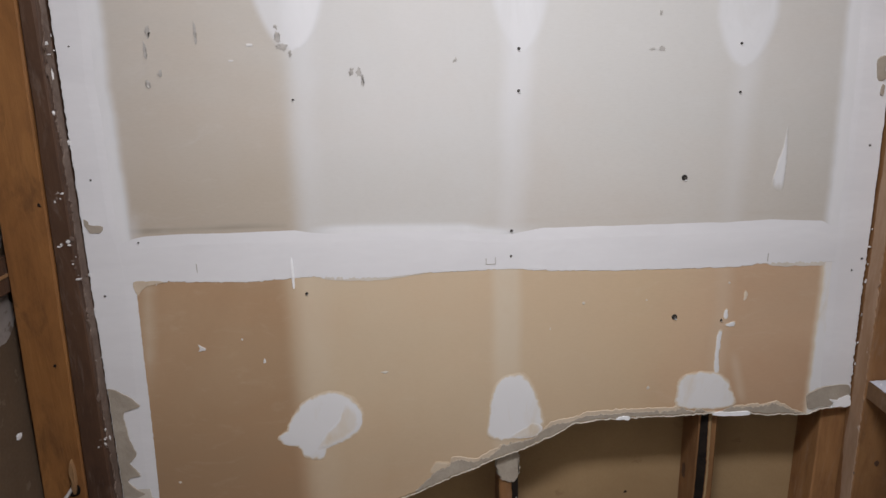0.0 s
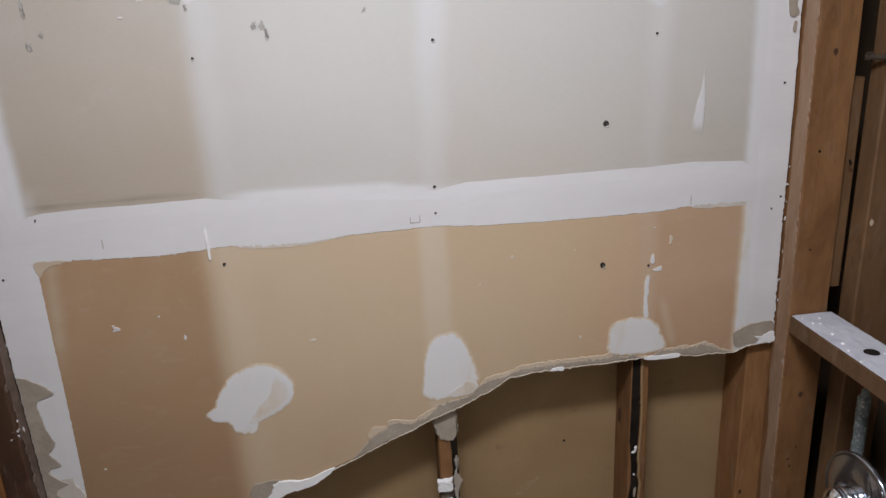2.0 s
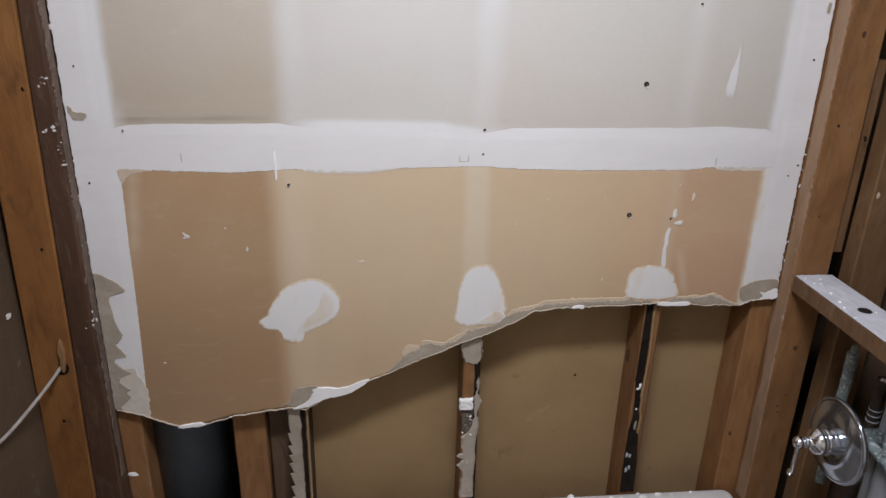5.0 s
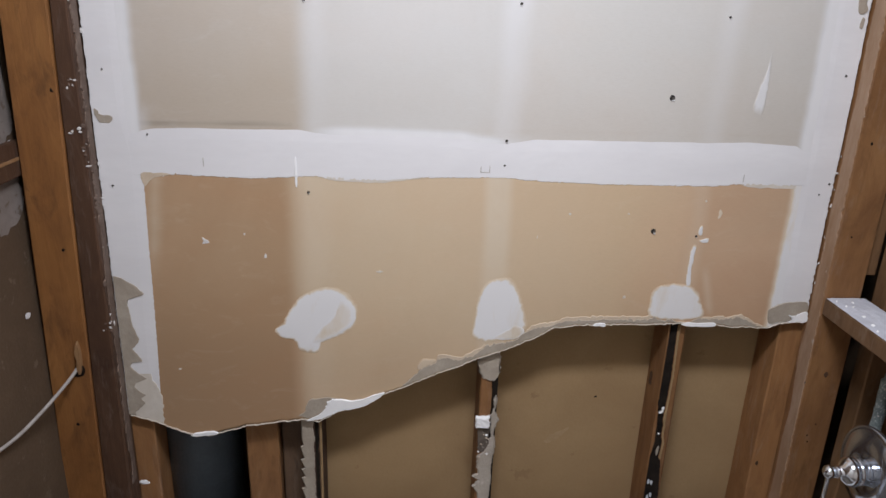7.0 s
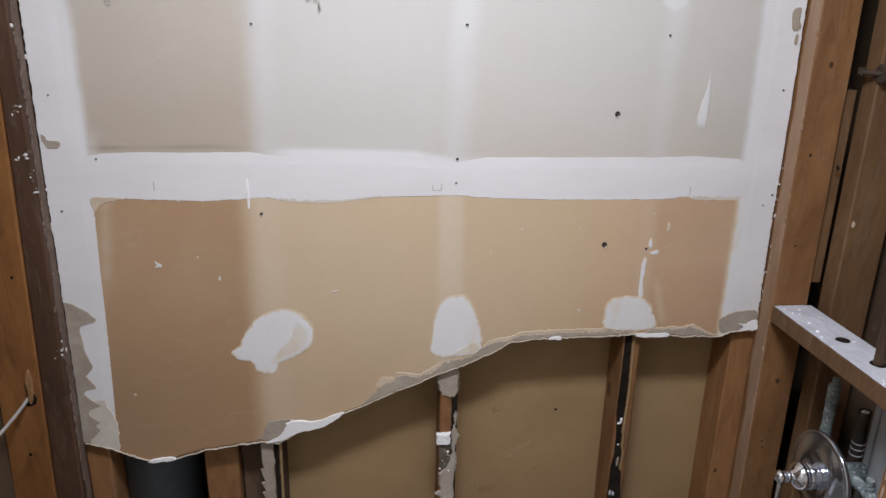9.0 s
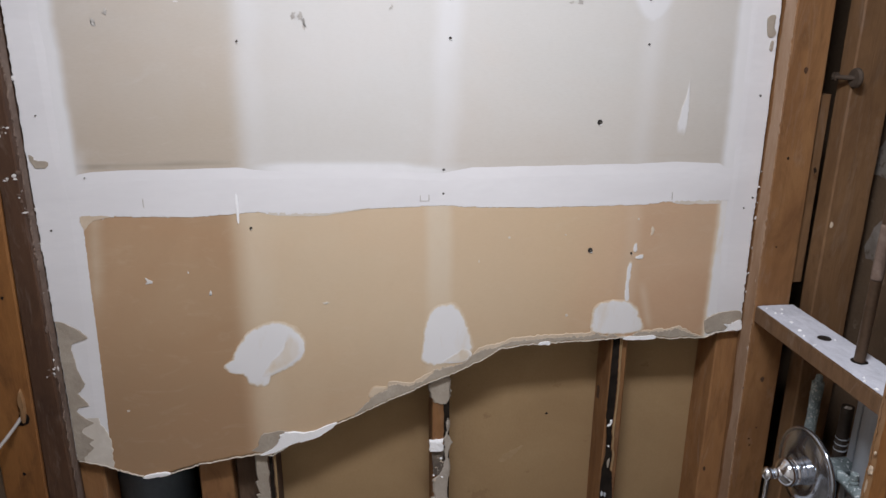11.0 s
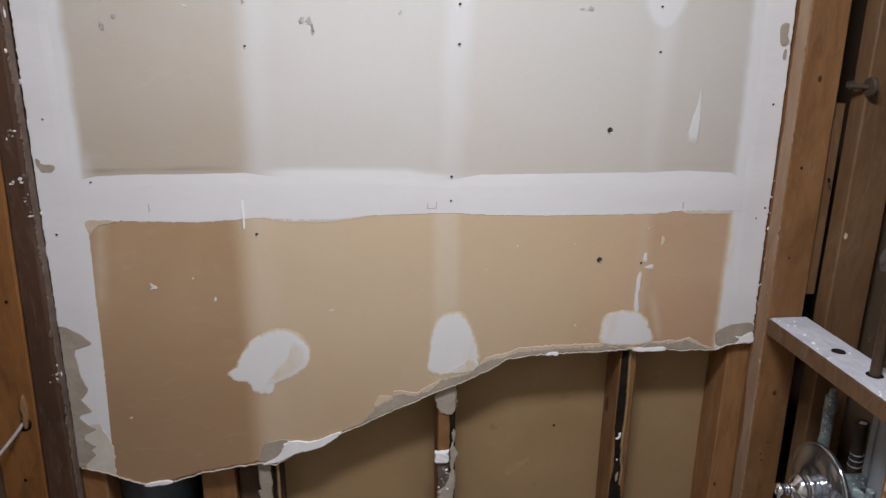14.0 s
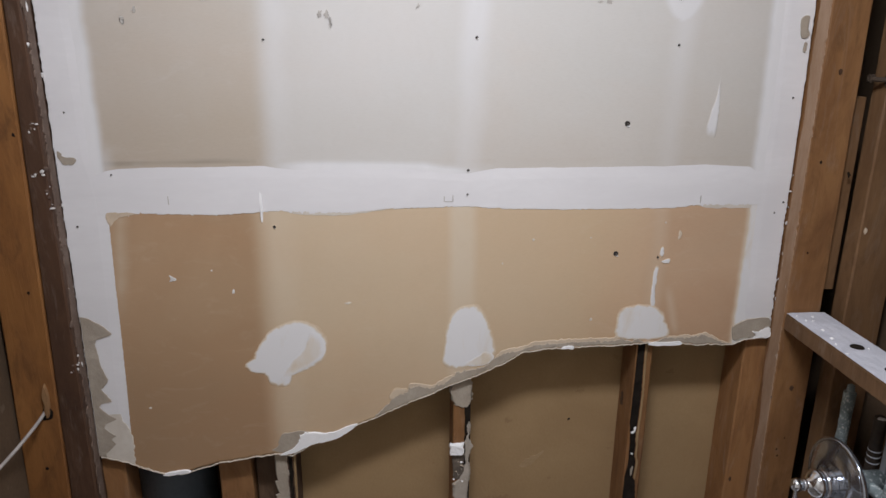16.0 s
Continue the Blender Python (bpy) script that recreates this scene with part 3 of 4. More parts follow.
part("corner_compound", end_at_tear(upright_between(left_edge, lambda z: lin(z) - 0.014 * smooth(1.20, 1.30, z) + 0.0015 * n1(z * 120, 2.0), 0.580, CEILING, -0.0011, 0.0011, soft_right=0.024, bury=0.0001)), m_mud, upper, "white joint compound along the inside corner")
part("corner_compound", upright_between(lambda z: rin(z) + 0.013 + 0.003 * n1(z * 11, 3.0) + 0.001 * n1(z * 90, 2.5), right_edge, TEAR(0.65) + 0.012, CEILING, -0.0011, 0.0011, soft_left=0.024, bury=0.0001), m_mud, upper, "white joint compound along the inside corner")

# flakes of compound broken along the right and left edges
for i, (x, z) in enumerate(((0.684, 1.165), (0.685, 1.13), (0.682, 1.20), (0.687, 1.06), (0.687, 1.00), (0.689, 0.955), (0.683, 1.235), (-0.814, 1.19), (-0.816, 1.12), (-0.815, 1.105), (-0.818, 1.02), (-0.812, 1.44), (-0.811, 1.60), (-0.813, 1.625), (-0.820, 0.90))):
    part("compound_flake", chip((x, -0.002, z), (0.003 + 0.002 * (i % 3), 0.002, 0.004 + 0.005 * (i % 2)), i * 2.9), m_ridge, upper if z > SEAM else lower)

# mud over screw heads
BLOBS = [([(-0.489, 0.830), (-0.470, 0.848), (-0.459, 0.872), (-0.43, 0.910), (-0.386, 0.929), (-0.345, 0.924), (-0.318, 0.895), (-0.312, 0.870), (-0.322, 0.838), (-0.36, 0.812), (-0.388, 0.800), (-0.400, 0.776), (-0.437, 0.780), (-0.447, 0.803), (-0.478, 0.812)], "off-white round patch of compound"),
         ([(-0.060, 0.822), (-0.056, 0.87), (-0.052, 0.908), (-0.033, 0.946), (-0.005, 0.955), (0.020, 0.950), (0.040, 0.912), (0.052, 0.87), (0.056, 0.838), (0.02, 0.815), (-0.015, 0.806), (-0.04, 0.806)], "off-white tall patch of compound"),
         ([(0.328, 0.872), (0.326, 0.905), (0.332, 0.934), (0.360, 0.945), (0.395, 0.946), (0.425, 0.932), (0.442, 0.900), (0.452, 0.872), (0.42, 0.862), (0.37, 0.862)], "off-white patch of compound at the torn edge")]
for k, (ring, words) in enumerate(BLOBS):
    cx, cz = sum(p[0] for p in ring) / len(ring), sum(p[1] for p in ring) / len(ring)
    part("thin_rim", feather([(cx + (x - cx) * 1.03 + 0.001, cz + (z - cz) * 1.03) for x, z in ring], -0.0006, 0.0002, 0.003, 10, k + 1.0, 60, 0.14, 0.50, LOWER), m_lower, lower, "thin beige rim of compound", True)
    part("compound_patch", feather(ring, -0.0010, 0.0003, 0.0028, 10, k + 1.0, 80, 0.14, (1.1, 1.05, 0.93)[k], (lambda x, z: 0.5, warm_lower)), m_lower, lower, words, True)
part("compound_patch", feather([(-0.012, 0.814), (0.014, 0.832), (0.036, 0.845), (0.053, 0.834), (0.047, 0.818), (0.020, 0.809)], -0.0017, 0.0004, 0.002, 8, 7.0, 80, 0.4, 0.80, (lambda x, z: 1.0, warm_lower)), m_lower, lower, "greyer scraped foot of a patch", True)
# shaded right side of the first patch, put in as a greyer coat
part("patch_shade_side", feather([(-0.345, 0.905), (-0.320, 0.888), (-0.315, 0.868), (-0.325, 0.842), (-0.365, 0.814), (-0.412, 0.797), (-0.395, 0.830), (-0.365, 0.862)], -0.0019, 0.0006, 0.003, 8, 2.0, 60, 0.5, 0.80, (lambda x, z: 1.05, warm_lower)), m_lower, lower, "greyer side of a patch, painted as shade", True)
part("compound_drip", feather([(0.498, 1.437), (0.494, 1.40), (0.484, 1.36), (0.479, 1.325), (0.490, 1.314), (0.502, 1.318), (0.504, 1.36), (0.502, 1.41)], -0.0008, 0.0005, 0.002, 8, 5.0, 60, 0.45, 0.74, UPPER), m_upper, upper, "long drip of pale compound")

# paper torn away along the edge
grey_top = line([(-0.212, 0.692), (-0.196, 0.711), (-0.177, 0.731), (-0.157, 0.745), (-0.139, 0.751), (-0.135, 0.762), (-0.119, 0.766), (-0.080, 0.760), (-0.042, 0.781), (-0.029, 0.795), (0.009, 0.804), (0.035, 0.808), (0.048, 0.823), (0.080, 0.842), (0.118, 0.847), (0.144, 0.858),
                 (0.215, 0.862), (0.321, 0.863), (0.340, 0.867), (0.361, 0.860), (0.380, 0.865), (0.396, 0.853), (0.418, 0.853), (0.434, 0.866), (0.502, 0.866), (0.535, 0.871), (0.557, 0.861), (0.575, 0.851), (0.60, 0.846)])
fringe_on = line([(-0.15, 0.0), (-0.136, 0.010), (-0.10, 0.005), (-0.06, 0.009), (-0.032, 0.008), (-0.025, -0.02), (0.045, -0.02), (0.060, 0.006), (0.10, 0.008), (0.30, 0.007), (0.333, 0.006), (0.345, -0.02), (0.43, -0.02), (0.45, 0.004), (0.55, 0.005), (0.58, 0.004), (0.60, 0.0)])
part("paper_fringe", strip_between(lambda x: tear(x) + 0.002, lambda x: grey_top(x) + fringe_on(x) + 0.0025 * n1(x * 38, 1.0) + 0.004 * n1(x * 120, 7.0), -0.15, 0.60, -0.0016, 0.0012), m_fringe, lower, "pale peeled fringe of face paper")
part("paper_fringe", feather([(-0.180, 0.735), (-0.176, 0.753), (-0.166, 0.761), (-0.140, 0.761), (-0.142, 0.748), (-0.157, 0.744), (-0.168, 0.733)], -0.0016, 0.0006, 0.003, 6, 4.0, 90, 0.3, 0.5, LOWER), m_lower, lower, "pale peeled fringe of face paper", True)
part("torn_paper", strip_between(lambda x: tear(x) + 0.0015, lambda x: grey_top(x) + 0.003 * n1(x * 45, 6.0) + 0.005 * n1(x * 130, 3.0) + 0.003 * n1(x * 310, 6.0), -0.212, 0.60, -0.0024, 0.0018, 0.002), m_grey, lower, "grey inner paper bared along the torn edge")
part("torn_paper", patch([(-0.446, 0.614), (-0.434, 0.624), (-0.428, 0.647), (-0.414, 0.658), (-0.362, 0.661), (-0.366, 0.640), (-0.384, 0.622), (-0.416, 0.609)], -0.0024, 0.0018, 0.003, 8, 3.0, 90), m_grey, lower, "grey inner paper bared along the torn edge")
part("torn_paper", patch([(0.604, 0.853), (0.598, 0.872), (0.597, 0.888), (0.616, 0.900), (0.648, 0.908), (0.682, 0.906), (0.684, 0.880), (0.655, 0.862), (0.625, 0.859)], -0.0030, 0.0018, 0.002, 8, 5.0, 80), m_grey, lower, "grey paper where the corner compound has peeled")

TATTERS = line([(0.625, -0.806), (0.648, -0.782), (0.660, -0.790), (0.668, -0.779), (0.688, -0.803), (0.699, -0.796), (0.710, -0.772), (0.722, -0.790), (0.740, -0.806), (0.749, -0.800), (0.753, -0.778), (0.765, -0.783), (0.782, -0.796), (0.804, -0.778), (0.838, -0.789), (0.885, -0.793), (0.899, -0.792), (0.911, -0.757), (0.930, -0.772), (0.948, -0.800), (0.952, -0.814)])


def tatters(z):
    return TATTERS(z) + 0.0025 * n1(z * 75, 4.0) + 0.002 * n1(z * 210, 6.0)


part("thin_compound", end_at_tear(upright_between(lambda z: left_edge(z) + 0.004, lambda z: lin(z) + 0.002 - 0.020 * smooth(0.66, 0.72, z) + 0.004 * n1(z * 90, 3.0), 0.590, 0.722, -0.0021, 0.0006, 0.002)), m_rim, lower, "thin beige compound at the torn corner")
part("torn_paper", end_at_tear(upright_between(lambda z: left_edge(z) + 0.002, tatters, 0.604, 0.952, -0.0030, 0.0006, 0.002)), m_grey, lower, "grey paper where the corner compound has peeled")
part("torn_paper", patch([(-0.810, 1.297), (-0.802, 1.294), (-0.799, 1.287), (-0.778, 1.284), (-0.775, 1.275), (-0.789, 1.270), (-0.803, 1.273)], -0.0024, 0.0012, 0.002, seed=7, freq=110), m_grey, upper, "grey bare spot in the corner compound")
part("torn_paper", patch([(0.648, 1.550), (0.664, 1.556), (0.664, 1.535), (0.670, 1.520), (0.660, 1.512), (0.652, 1.518)], -0.0034, 0.0012, 0.001, seed=8), m_grey, upper, "grey bare spot in the corner compound")
part("torn_paper", patch([(0.663, 1.505), (0.668, 1.503), (0.667, 1.486), (0.661, 1.489)], -0.0034, 0.0012, 0.001, seed=9), m_grey, upper)
part("bare_gypsum", patch([(-0.430, 0.602), (-0.408, 0.614), (-0.392, 0.626), (-0.384, 0.643), (-0.370, 0.659), (-0.313, 0.656), (-0.274, 0.671), (-0.253, 0.674), (-0.288, 0.646), (-0.320, 0.634), (-0.359, 0.625), (-0.398, 0.607)], -0.0050, 0.0024, 0.0042, seed=10, freq=150), m_core, lower, "bright white broken gypsum")
part("bare_gypsum", patch([(0.643, 0.876), (0.658, 0.875), (0.671, 0.882), (0.686, 0.884), (0.688, 0.860), (0.668, 0.858), (0.649, 0.858), (0.653, 0.868)], -0.0042, 0.0012, 0.003, seed=11, freq=150), m_core, lower, "bright white broken gypsum")
part("bare_gypsum", patch([(-0.692, 0.563), (-0.672, 0.571), (-0.640, 0.574), (-0.632, 0.567), (-0.672, 0.561)], -0.0046, 0.003, 0.002, seed=12, freq=110), m_core, lower, "bright white broken gypsum")
part("bare_gypsum", patch([(0.404, 0.850), (0.416, 0.857), (0.440, 0.855), (0.476, 0.856), (0.480, 0.848), (0.440, 0.846)], -0.0050, 0.0010, 0.0032, seed=13, freq=190), m_core, lower, "bright white broken gypsum")
part("bare_gypsum", patch([(0.205, 0.847), (0.215, 0.853), (0.233, 0.852), (0.230, 0.845)], -0.0050, 0.0010, 0.0025, seed=14, freq=190), m_core, lower, "bright white broken gypsum")

part("gypsum_edge", strip_between(lambda x: tear(x) - 0.0008, lambda x: tear(x) + 0.0004 + 0.0050 * max(0.0, n1(x * 45, 4.0)) + 0.0024 * n1(x * 210, 2.0), -0.818, 0.687, -0.0044, 0.0030, 0.002), m_edge, lower, "pale broken edge of the board")

# crumbs and scrapes on the boards: x, z, width, height
CRUMBS = [(-0.540, 1.048, 0.005, 0.006), (-0.500, 1.000, 0.006, 0.014), (-0.699, 0.734, 0.009, 0.007), (-0.264, 0.968, 0.016, 0.006),
          (0.131, 1.102, 0.007, 0.007), (0.255, 1.104, 0.005, 0.004), (0.268, 0.915, 0.008, 0.009), (0.066, 1.050, 0.003, 0.009),
          (0.416, 1.135, 0.005, 0.005)]
for i, (x, z, w, h) in enumerate(CRUMBS):
    part("plaster_crumb", chip((x, -0.0008, z), (w * 0.85, 0.002, h * 0.8), i * 1.7), m_ridge if i < 2 else m_rim, lower)
part("plaster_crumb", patch([(-0.627, 1.040), (-0.621, 1.036), (-0.612, 1.030), (-0.618, 1.026), (-0.628, 1.024), (-0.625, 1.032)], -0.0014, 0.0010, 0.003, 8, 6.0, 150), m_ridge, lower)
for k, ring in enumerate(([(0.412, 1.082), (0.418, 1.080), (0.420, 1.060), (0.414, 1.056), (0.409, 1.064)], [(0.412, 1.046), (0.420, 1.050), (0.434, 1.054), (0.434, 1.042), (0.422, 1.042)],
                          [(0.403, 1.038), (0.411, 1.036), (0.409, 1.012), (0.410, 0.990), (0.400, 0.988), (0.399, 1.018)], [(0.400, 1.008), (0.407, 1.004), (0.408, 0.975), (0.412, 0.940), (0.401, 0.938), (0.398, 0.972)], [(0.448, 1.118), (0.455, 1.112), (0.452, 1.098), (0.446, 1.096)])):
    part("plaster_crack", feather(ring, -0.0008, 0.0005, 0.002, 8, k * 4.0, 130, 0.40, 1.0 if k < 4 else 0.7, LOWER), m_lower, lower, "plaster squeezed from a crack")
part("scrape", patch([(-0.4325, 1.206), (-0.4290, 1.206), (-0.4285, 1.155), (-0.4325, 1.155)], -0.0030, 0.0012, 0.0006, seed=15), m_core, lower, "bright upright scrape over the seam")
for x, z, w, h in ((-0.473, 1.601, 0.016, 0.007), (-0.508, 1.575, 0.012, 0.006)):
    part("plaster_crumb", chip((x, -0.0006, z), (w * 0.8, 0.0015, h * 0.7), x * 9), m_ridge, upper)
for x, z, w, h in ((-0.424, 1.631, 0.006, 0.006), (-0.423, 1.614, 0.014, 0.016), (-0.416, 1.597, 0.026, 0.011), (-0.403, 1.586, 0.007, 0.010), (-0.647, 1.627, 0.008, 0.022), (-0.655, 1.597, 0.007, 0.028), (-0.565, 1.624, 0.007, 0.034), (-0.297, 1.552, 0.012, 0.012), (-0.284, 1.551, 0.012, 0.014), (-0.278, 1.537, 0.006, 0.018),
                   (-0.634, 1.555, 0.008, 0.010), (-0.657, 1.540, 0.010, 0.013), (-0.112, 1.567, 0.007, 0.007), (0.252, 1.638, 0.006, 0.006), (0.257, 1.579, 0.014, 0.005), (0.238, 1.578, 0.012, 0.003)):
    w *= 0.7
    part("dark_smear", patch([(x - w / 2, z), (x - w * 0.2, z + h / 2), (x + w / 2, z + h * 0.3), (x + w * 0.3, z - h / 2), (x - w * 0.4, z - h * 0.4)], -0.0011, 0.0004, 0.004, 10, x * 7, 330), m_smear, upper)
for x, z, h in ((-0.611, 1.197, 0.018), (-0.060, 1.193, 0.012), (-0.042, 1.194, 0.014), (0.486, 1.185, 0.016)):
    part("pencil_mark", slab(x - 0.0008, x + 0.0008, -0.0020, -0.0014, z - h / 2, z + h / 2), m_smear, lower)
part("pencil_mark", slab(-0.060, -0.043, -0.0020, -0.0014, 1.1868, 1.1880), m_smear, lower)

# screw heads and holes
SCREWS = [(-0.404, 1.505, 4), (0.001, 1.584, 5), (0.001, 1.511, 5), (0.399, 1.584, 4), (0.404, 1.499, 4), (-0.011, 1.252, 5),
          (-0.012, 1.202, 4), (-0.407, 1.139, 5), (-0.714, 1.250, 3), (-0.784, 1.371, 3), (-0.792, 1.146, 4), (0.671, 1.176, 4), (0.654, 1.153, 3), (0.656, 1.396, 4), (-0.785, 1.606, 3), (0.406, 1.057, 4),
          (0.313, 1.345, 8), (0.312, 1.067, 8)]
for x, z, r in SCREWS:
    r *= 0.0005 if r < 7 else 0.00058
    p = upper if z > SEAM else lower
    s = part("screw_hole", lathe([(-0.0024, r * 0.2), (-0.0026, r * 0.9), (-0.0016, r * 1.15), (0.001, r * 1.2)], (x, 0, z), "y", 12), m_hole, p, "dark dimple left by a screw")
    part("screw_head", lathe([(-0.0030, r * 0.15), (-0.0030, r * 0.45), (-0.0024, r * 0.55)], (x + r * 0.25, 0, z - r * 0.2), "y", 8), m_screw, s, "dull steel screw head")
    part("broken_rim", chip((x + r * 0.5, -0.0018, z - r * 1.05), (r * 1.7, 0.002, r * 0.8), x * 31 + z), m_core, s, "white gypsum crumbs round the hole")

# studs of the back wall: x0, x1, material
F, B = BOARD + 0.001, 0.1016
end_w = part("stud", board(-0.829, -0.777, F, B, FLOOR, CEILING, seed=1), m_brown, north, "brown end stud in the corner")
part("plaster_crumb", chip((-0.815, F - 0.001, 0.425), (0.022, 0.005, 0.012), 3.3), m_core, end_w, "white crumb of plaster")
part("blocking", board(-0.578, -0.502, 0.036, 0.074, FLOOR, CEILING, seed=2), m_brown, north, "flat brown board beside the drain")
part("stud", board(-0.5000, -0.4390, 0.066, 0.1016, FLOOR, CEILING, seed=14), m_greyed, north, "greyed stud beside the drain")
s1 = part("stud", board(-0.438, -0.398, F, B, FLOOR, CEILING, seed=3), m_dark, north, "dark stud with a torn paper strip")
s2 = part("stud", board(-0.034, 0.006, F, B, FLOOR, CEILING, seed=4), m_brown, north, "brown stud with scraps of board")
s3 = part("stud", board(0.385, 0.425, F, B, FLOOR, CEILING, seed=5), m_brown, north, "brown stud with a gap's shade painted on its face")
end_e = part("stud", board(0.642, 0.704, F, B, FLOOR, CEILING, seed=6), m_brown, north, "brown end stud in the corner")
part("back_panel", slab(-0.436, 0.80, B, B + 0.0127, FLOOR, CEILING), m_panel, north, "brown paper back of the next room's board")


def block_lump(x0, x1, y0, y1, z0, z1):
    """A squarish broken lump with torn faces."""
    bm = bmesh.new()
    bmesh.ops.create_cube(bm, size=1)
    bmesh.ops.subdivide_edges(bm, edges=bm.edges[:], cuts=4, use_grid_fill=True)
    for v in bm.verts:
        c = v.co.copy()
        f = 1 + 0.30 * n1(c.x * 5, c.y * 5, c.z * 5 + 3)
        v.co = Vector((x0 + (c.x * f + 0.5) * (x1 - x0), y0 + (c.y * f + 0.5) * (y1 - y0), z0 + (c.z * f + 0.5) * (z1 - z0)))
    return bm


def ragged_line(base, amp, seed):
    return lambda z: base + amp * n1(z * 34, seed) + amp * 0.7 * n1(z * 95, seed + 3) + amp * 0.4 * n1(z * 210, seed + 5)


def sawtooth(z):
    return -0.441 + 0.010 * (0.5 - ((z * 30 + n1(z * 9, 2.0)) % 1.0)) * smooth(0.56, 0.50, z) - 0.004


part("board_scrap", upright_between(sawtooth, ragged_line(-0.415, 0.003, 1), 0.31, 0.606, F - 0.003, 0.003, 0.003), m_grey, s1, "grey paper strip left on the stud")
# gap shade painted as a near-black strip on the stud face
part("dark_gap", upright_between(lambda z: -0.414, ragged_line(-0.405, 0.002, 4), 0.30, 0.61, F - 0.0016, 0.001, 0.004), m_gap_speck, s1, "near-black strip painted as gap shade")
part("board_scrap", upright_between(ragged_line(-0.4045, 0.0012, 11), lambda z: -0.3975, 0.31, 0.606, F - 0.003, 0.003, 0.003), m_panel, s1, "thin brown paper strip")
part("board_scrap", patch([(-0.040, 0.755), (0.004, 0.768), (0.009, 0.74), (0.008, 0.712), (-0.004, 0.698), (-0.020, 0.699), (-0.036, 0.714)], F - 0.004, 0.004, 0.005, seed=21, freq=120), m_grey, s2, "scrap of skimmed board")
# again a flat near-black strip in place of a shaded gap
part("dark_gap", upright_between(ragged_line(-0.008, 0.002, 7), lambda z: 0.006, 0.30, 0.71, F - 0.0016, 0.001, 0.004), m_gap_speck, s2, "near-black strip painted as gap shade")
SCRAP_LEFT = line([(0.31, -0.034), (0.380, -0.029), (0.392, -0.031), (0.408, -0.044), (0.414, -0.035), (0.428, -0.029), (0.436, -0.045), (0.445, -0.031), (0.491, -0.035), (0.506, -0.022), (0.529, -0.011), (0.553, -0.006), (0.576, -0.008), (0.607, -0.008), (0.630, -0.002), (0.650, -0.004), (0.662, 0.0)])
SCRAP_RIGHT = line([(0.31, 0.004), (0.377, 0.002), (0.431, 0.006), (0.456, 0.003), (0.528, 0.009), (0.560, 0.005), (0.583, 0.008), (0.593, 0.015), (0.604, 0.008), (0.622, 0.005), (0.649, 0.008), (0.662, 0.004)])
part("board_scrap", upright_between(lambda z: SCRAP_LEFT(z) + 0.0025 * n1(z * 90, 2.0) + 0.0018 * n1(z * 260, 4.0), lambda z: SCRAP_RIGHT(z) + 0.002 * n1(z * 80, 8.0) + 0.0015 * n1(z * 230, 3.0), 0.31, 0.662, F - 0.0045, 0.004, 0.002), m_scrap, s2, "ragged grey strip of board")
part("dirt_stain", patch([(-0.033, 0.575), (-0.010, 0.574), (-0.007, 0.545), (-0.010, 0.515), (-0.030, 0.508), (-0.034, 0.540)], F - 0.0030, 0.0012, 0.004, 8, 6.0, 90), m_stain, s2, "grey and black dirt on the stud")
part("plaster_lump", block_lump(-0.0405, -0.0105, F - 0.012, F + 0.001, 0.580, 0.605), m_core, s2, "white broken lump of plaster")
dice = random.Random(5)
for i in range(9):
    w = dice.uniform(0.003, 0.007)
    part("plaster_crumb", chip((dice.uniform(-0.032, -0.008), F - 0.005, dice.uniform(0.495, 0.560)), (w, 0.004, w * 0.8), i * 2.7), m_core if i % 2 else m_fringe, s2)
SLOT_LEFT = line([(0.30, 0.381), (0.418, 0.3812), (0.465, 0.381), (0.500, 0.388), (0.532, 0.392), (0.580, 0.391), (0.642, 0.386), (0.717, 0.387), (0.853, 0.388)])
SLOT_RIGHT = line([(0.30, 0.424), (0.398, 0.421), (0.477, 0.414), (0.487, 0.407), (0.531, 0.410), (0.555, 0.405), (0.579, 0.406), (0.594, 0.403), (0.656, 0.406), (0.716, 0.407), (0.789, 0.405), (0.853, 0.404)])
# shade of the slot between paper strips, painted as a strip
part("dark_gap", upright_between(lambda z: max(0.3862, SLOT_LEFT(z)) + 0.0008 * n1(z * 60, 5.0), lambda z: SLOT_RIGHT(z) + 0.0015 * n1(z * 120, 1.0), 0.30, 0.853, F - 0.0016, 0.001, 0.003), m_gap_speck, s3, "near-black strip painted as gap shade down the stud")
part("board_scrap", upright_between(lambda z: SLOT_RIGHT(z) + 0.0005 + 0.0015 * n1(z * 120, 1.0), lambda z: max(SLOT_RIGHT(z) + 0.0035, 0.4125) + 0.0018 * n1(z * 60, 9.0), 0.485, 0.853, F - 0.004, 0.004, 0.003), m_panel, s3, "brown paper strip left on the stud")
part("plaster_lump", patch([(0.389, 0.612), (0.397, 0.611), (0.402, 0.618), (0.402, 0.630), (0.396, 0.628), (0.397, 0.619), (0.391, 0.617)], F - 0.004, 0.003, 0.001, 8, 4.0, 120), m_core, s3, "white curl of plaster")
part("plaster_lump", chip((0.397, F - 0.004, 0.557), (0.005, 0.004, 0.005), 5.6), m_core, s3)
part("plaster_lump", patch([(0.397, 0.510), (0.403, 0.522), (0.404, 0.508), (0.400, 0.494)], F - 0.004, 0.002, 0.001, 8, 9.0, 120), m_grey, s3, "flake of grey paper")
# glints in the dark slot, imitated by pale bluish chips
for x, z in ((0.391, 0.419), (0.399, 0.416), (0.394, 0.372), (0.401, 0.380)):
    part("glint_chip", chip((x, F - 0.003, z), (0.006, 0.004, 0.014), x * 50), m_grey_plastic, s3, "pale bluish chip painted as a glint")
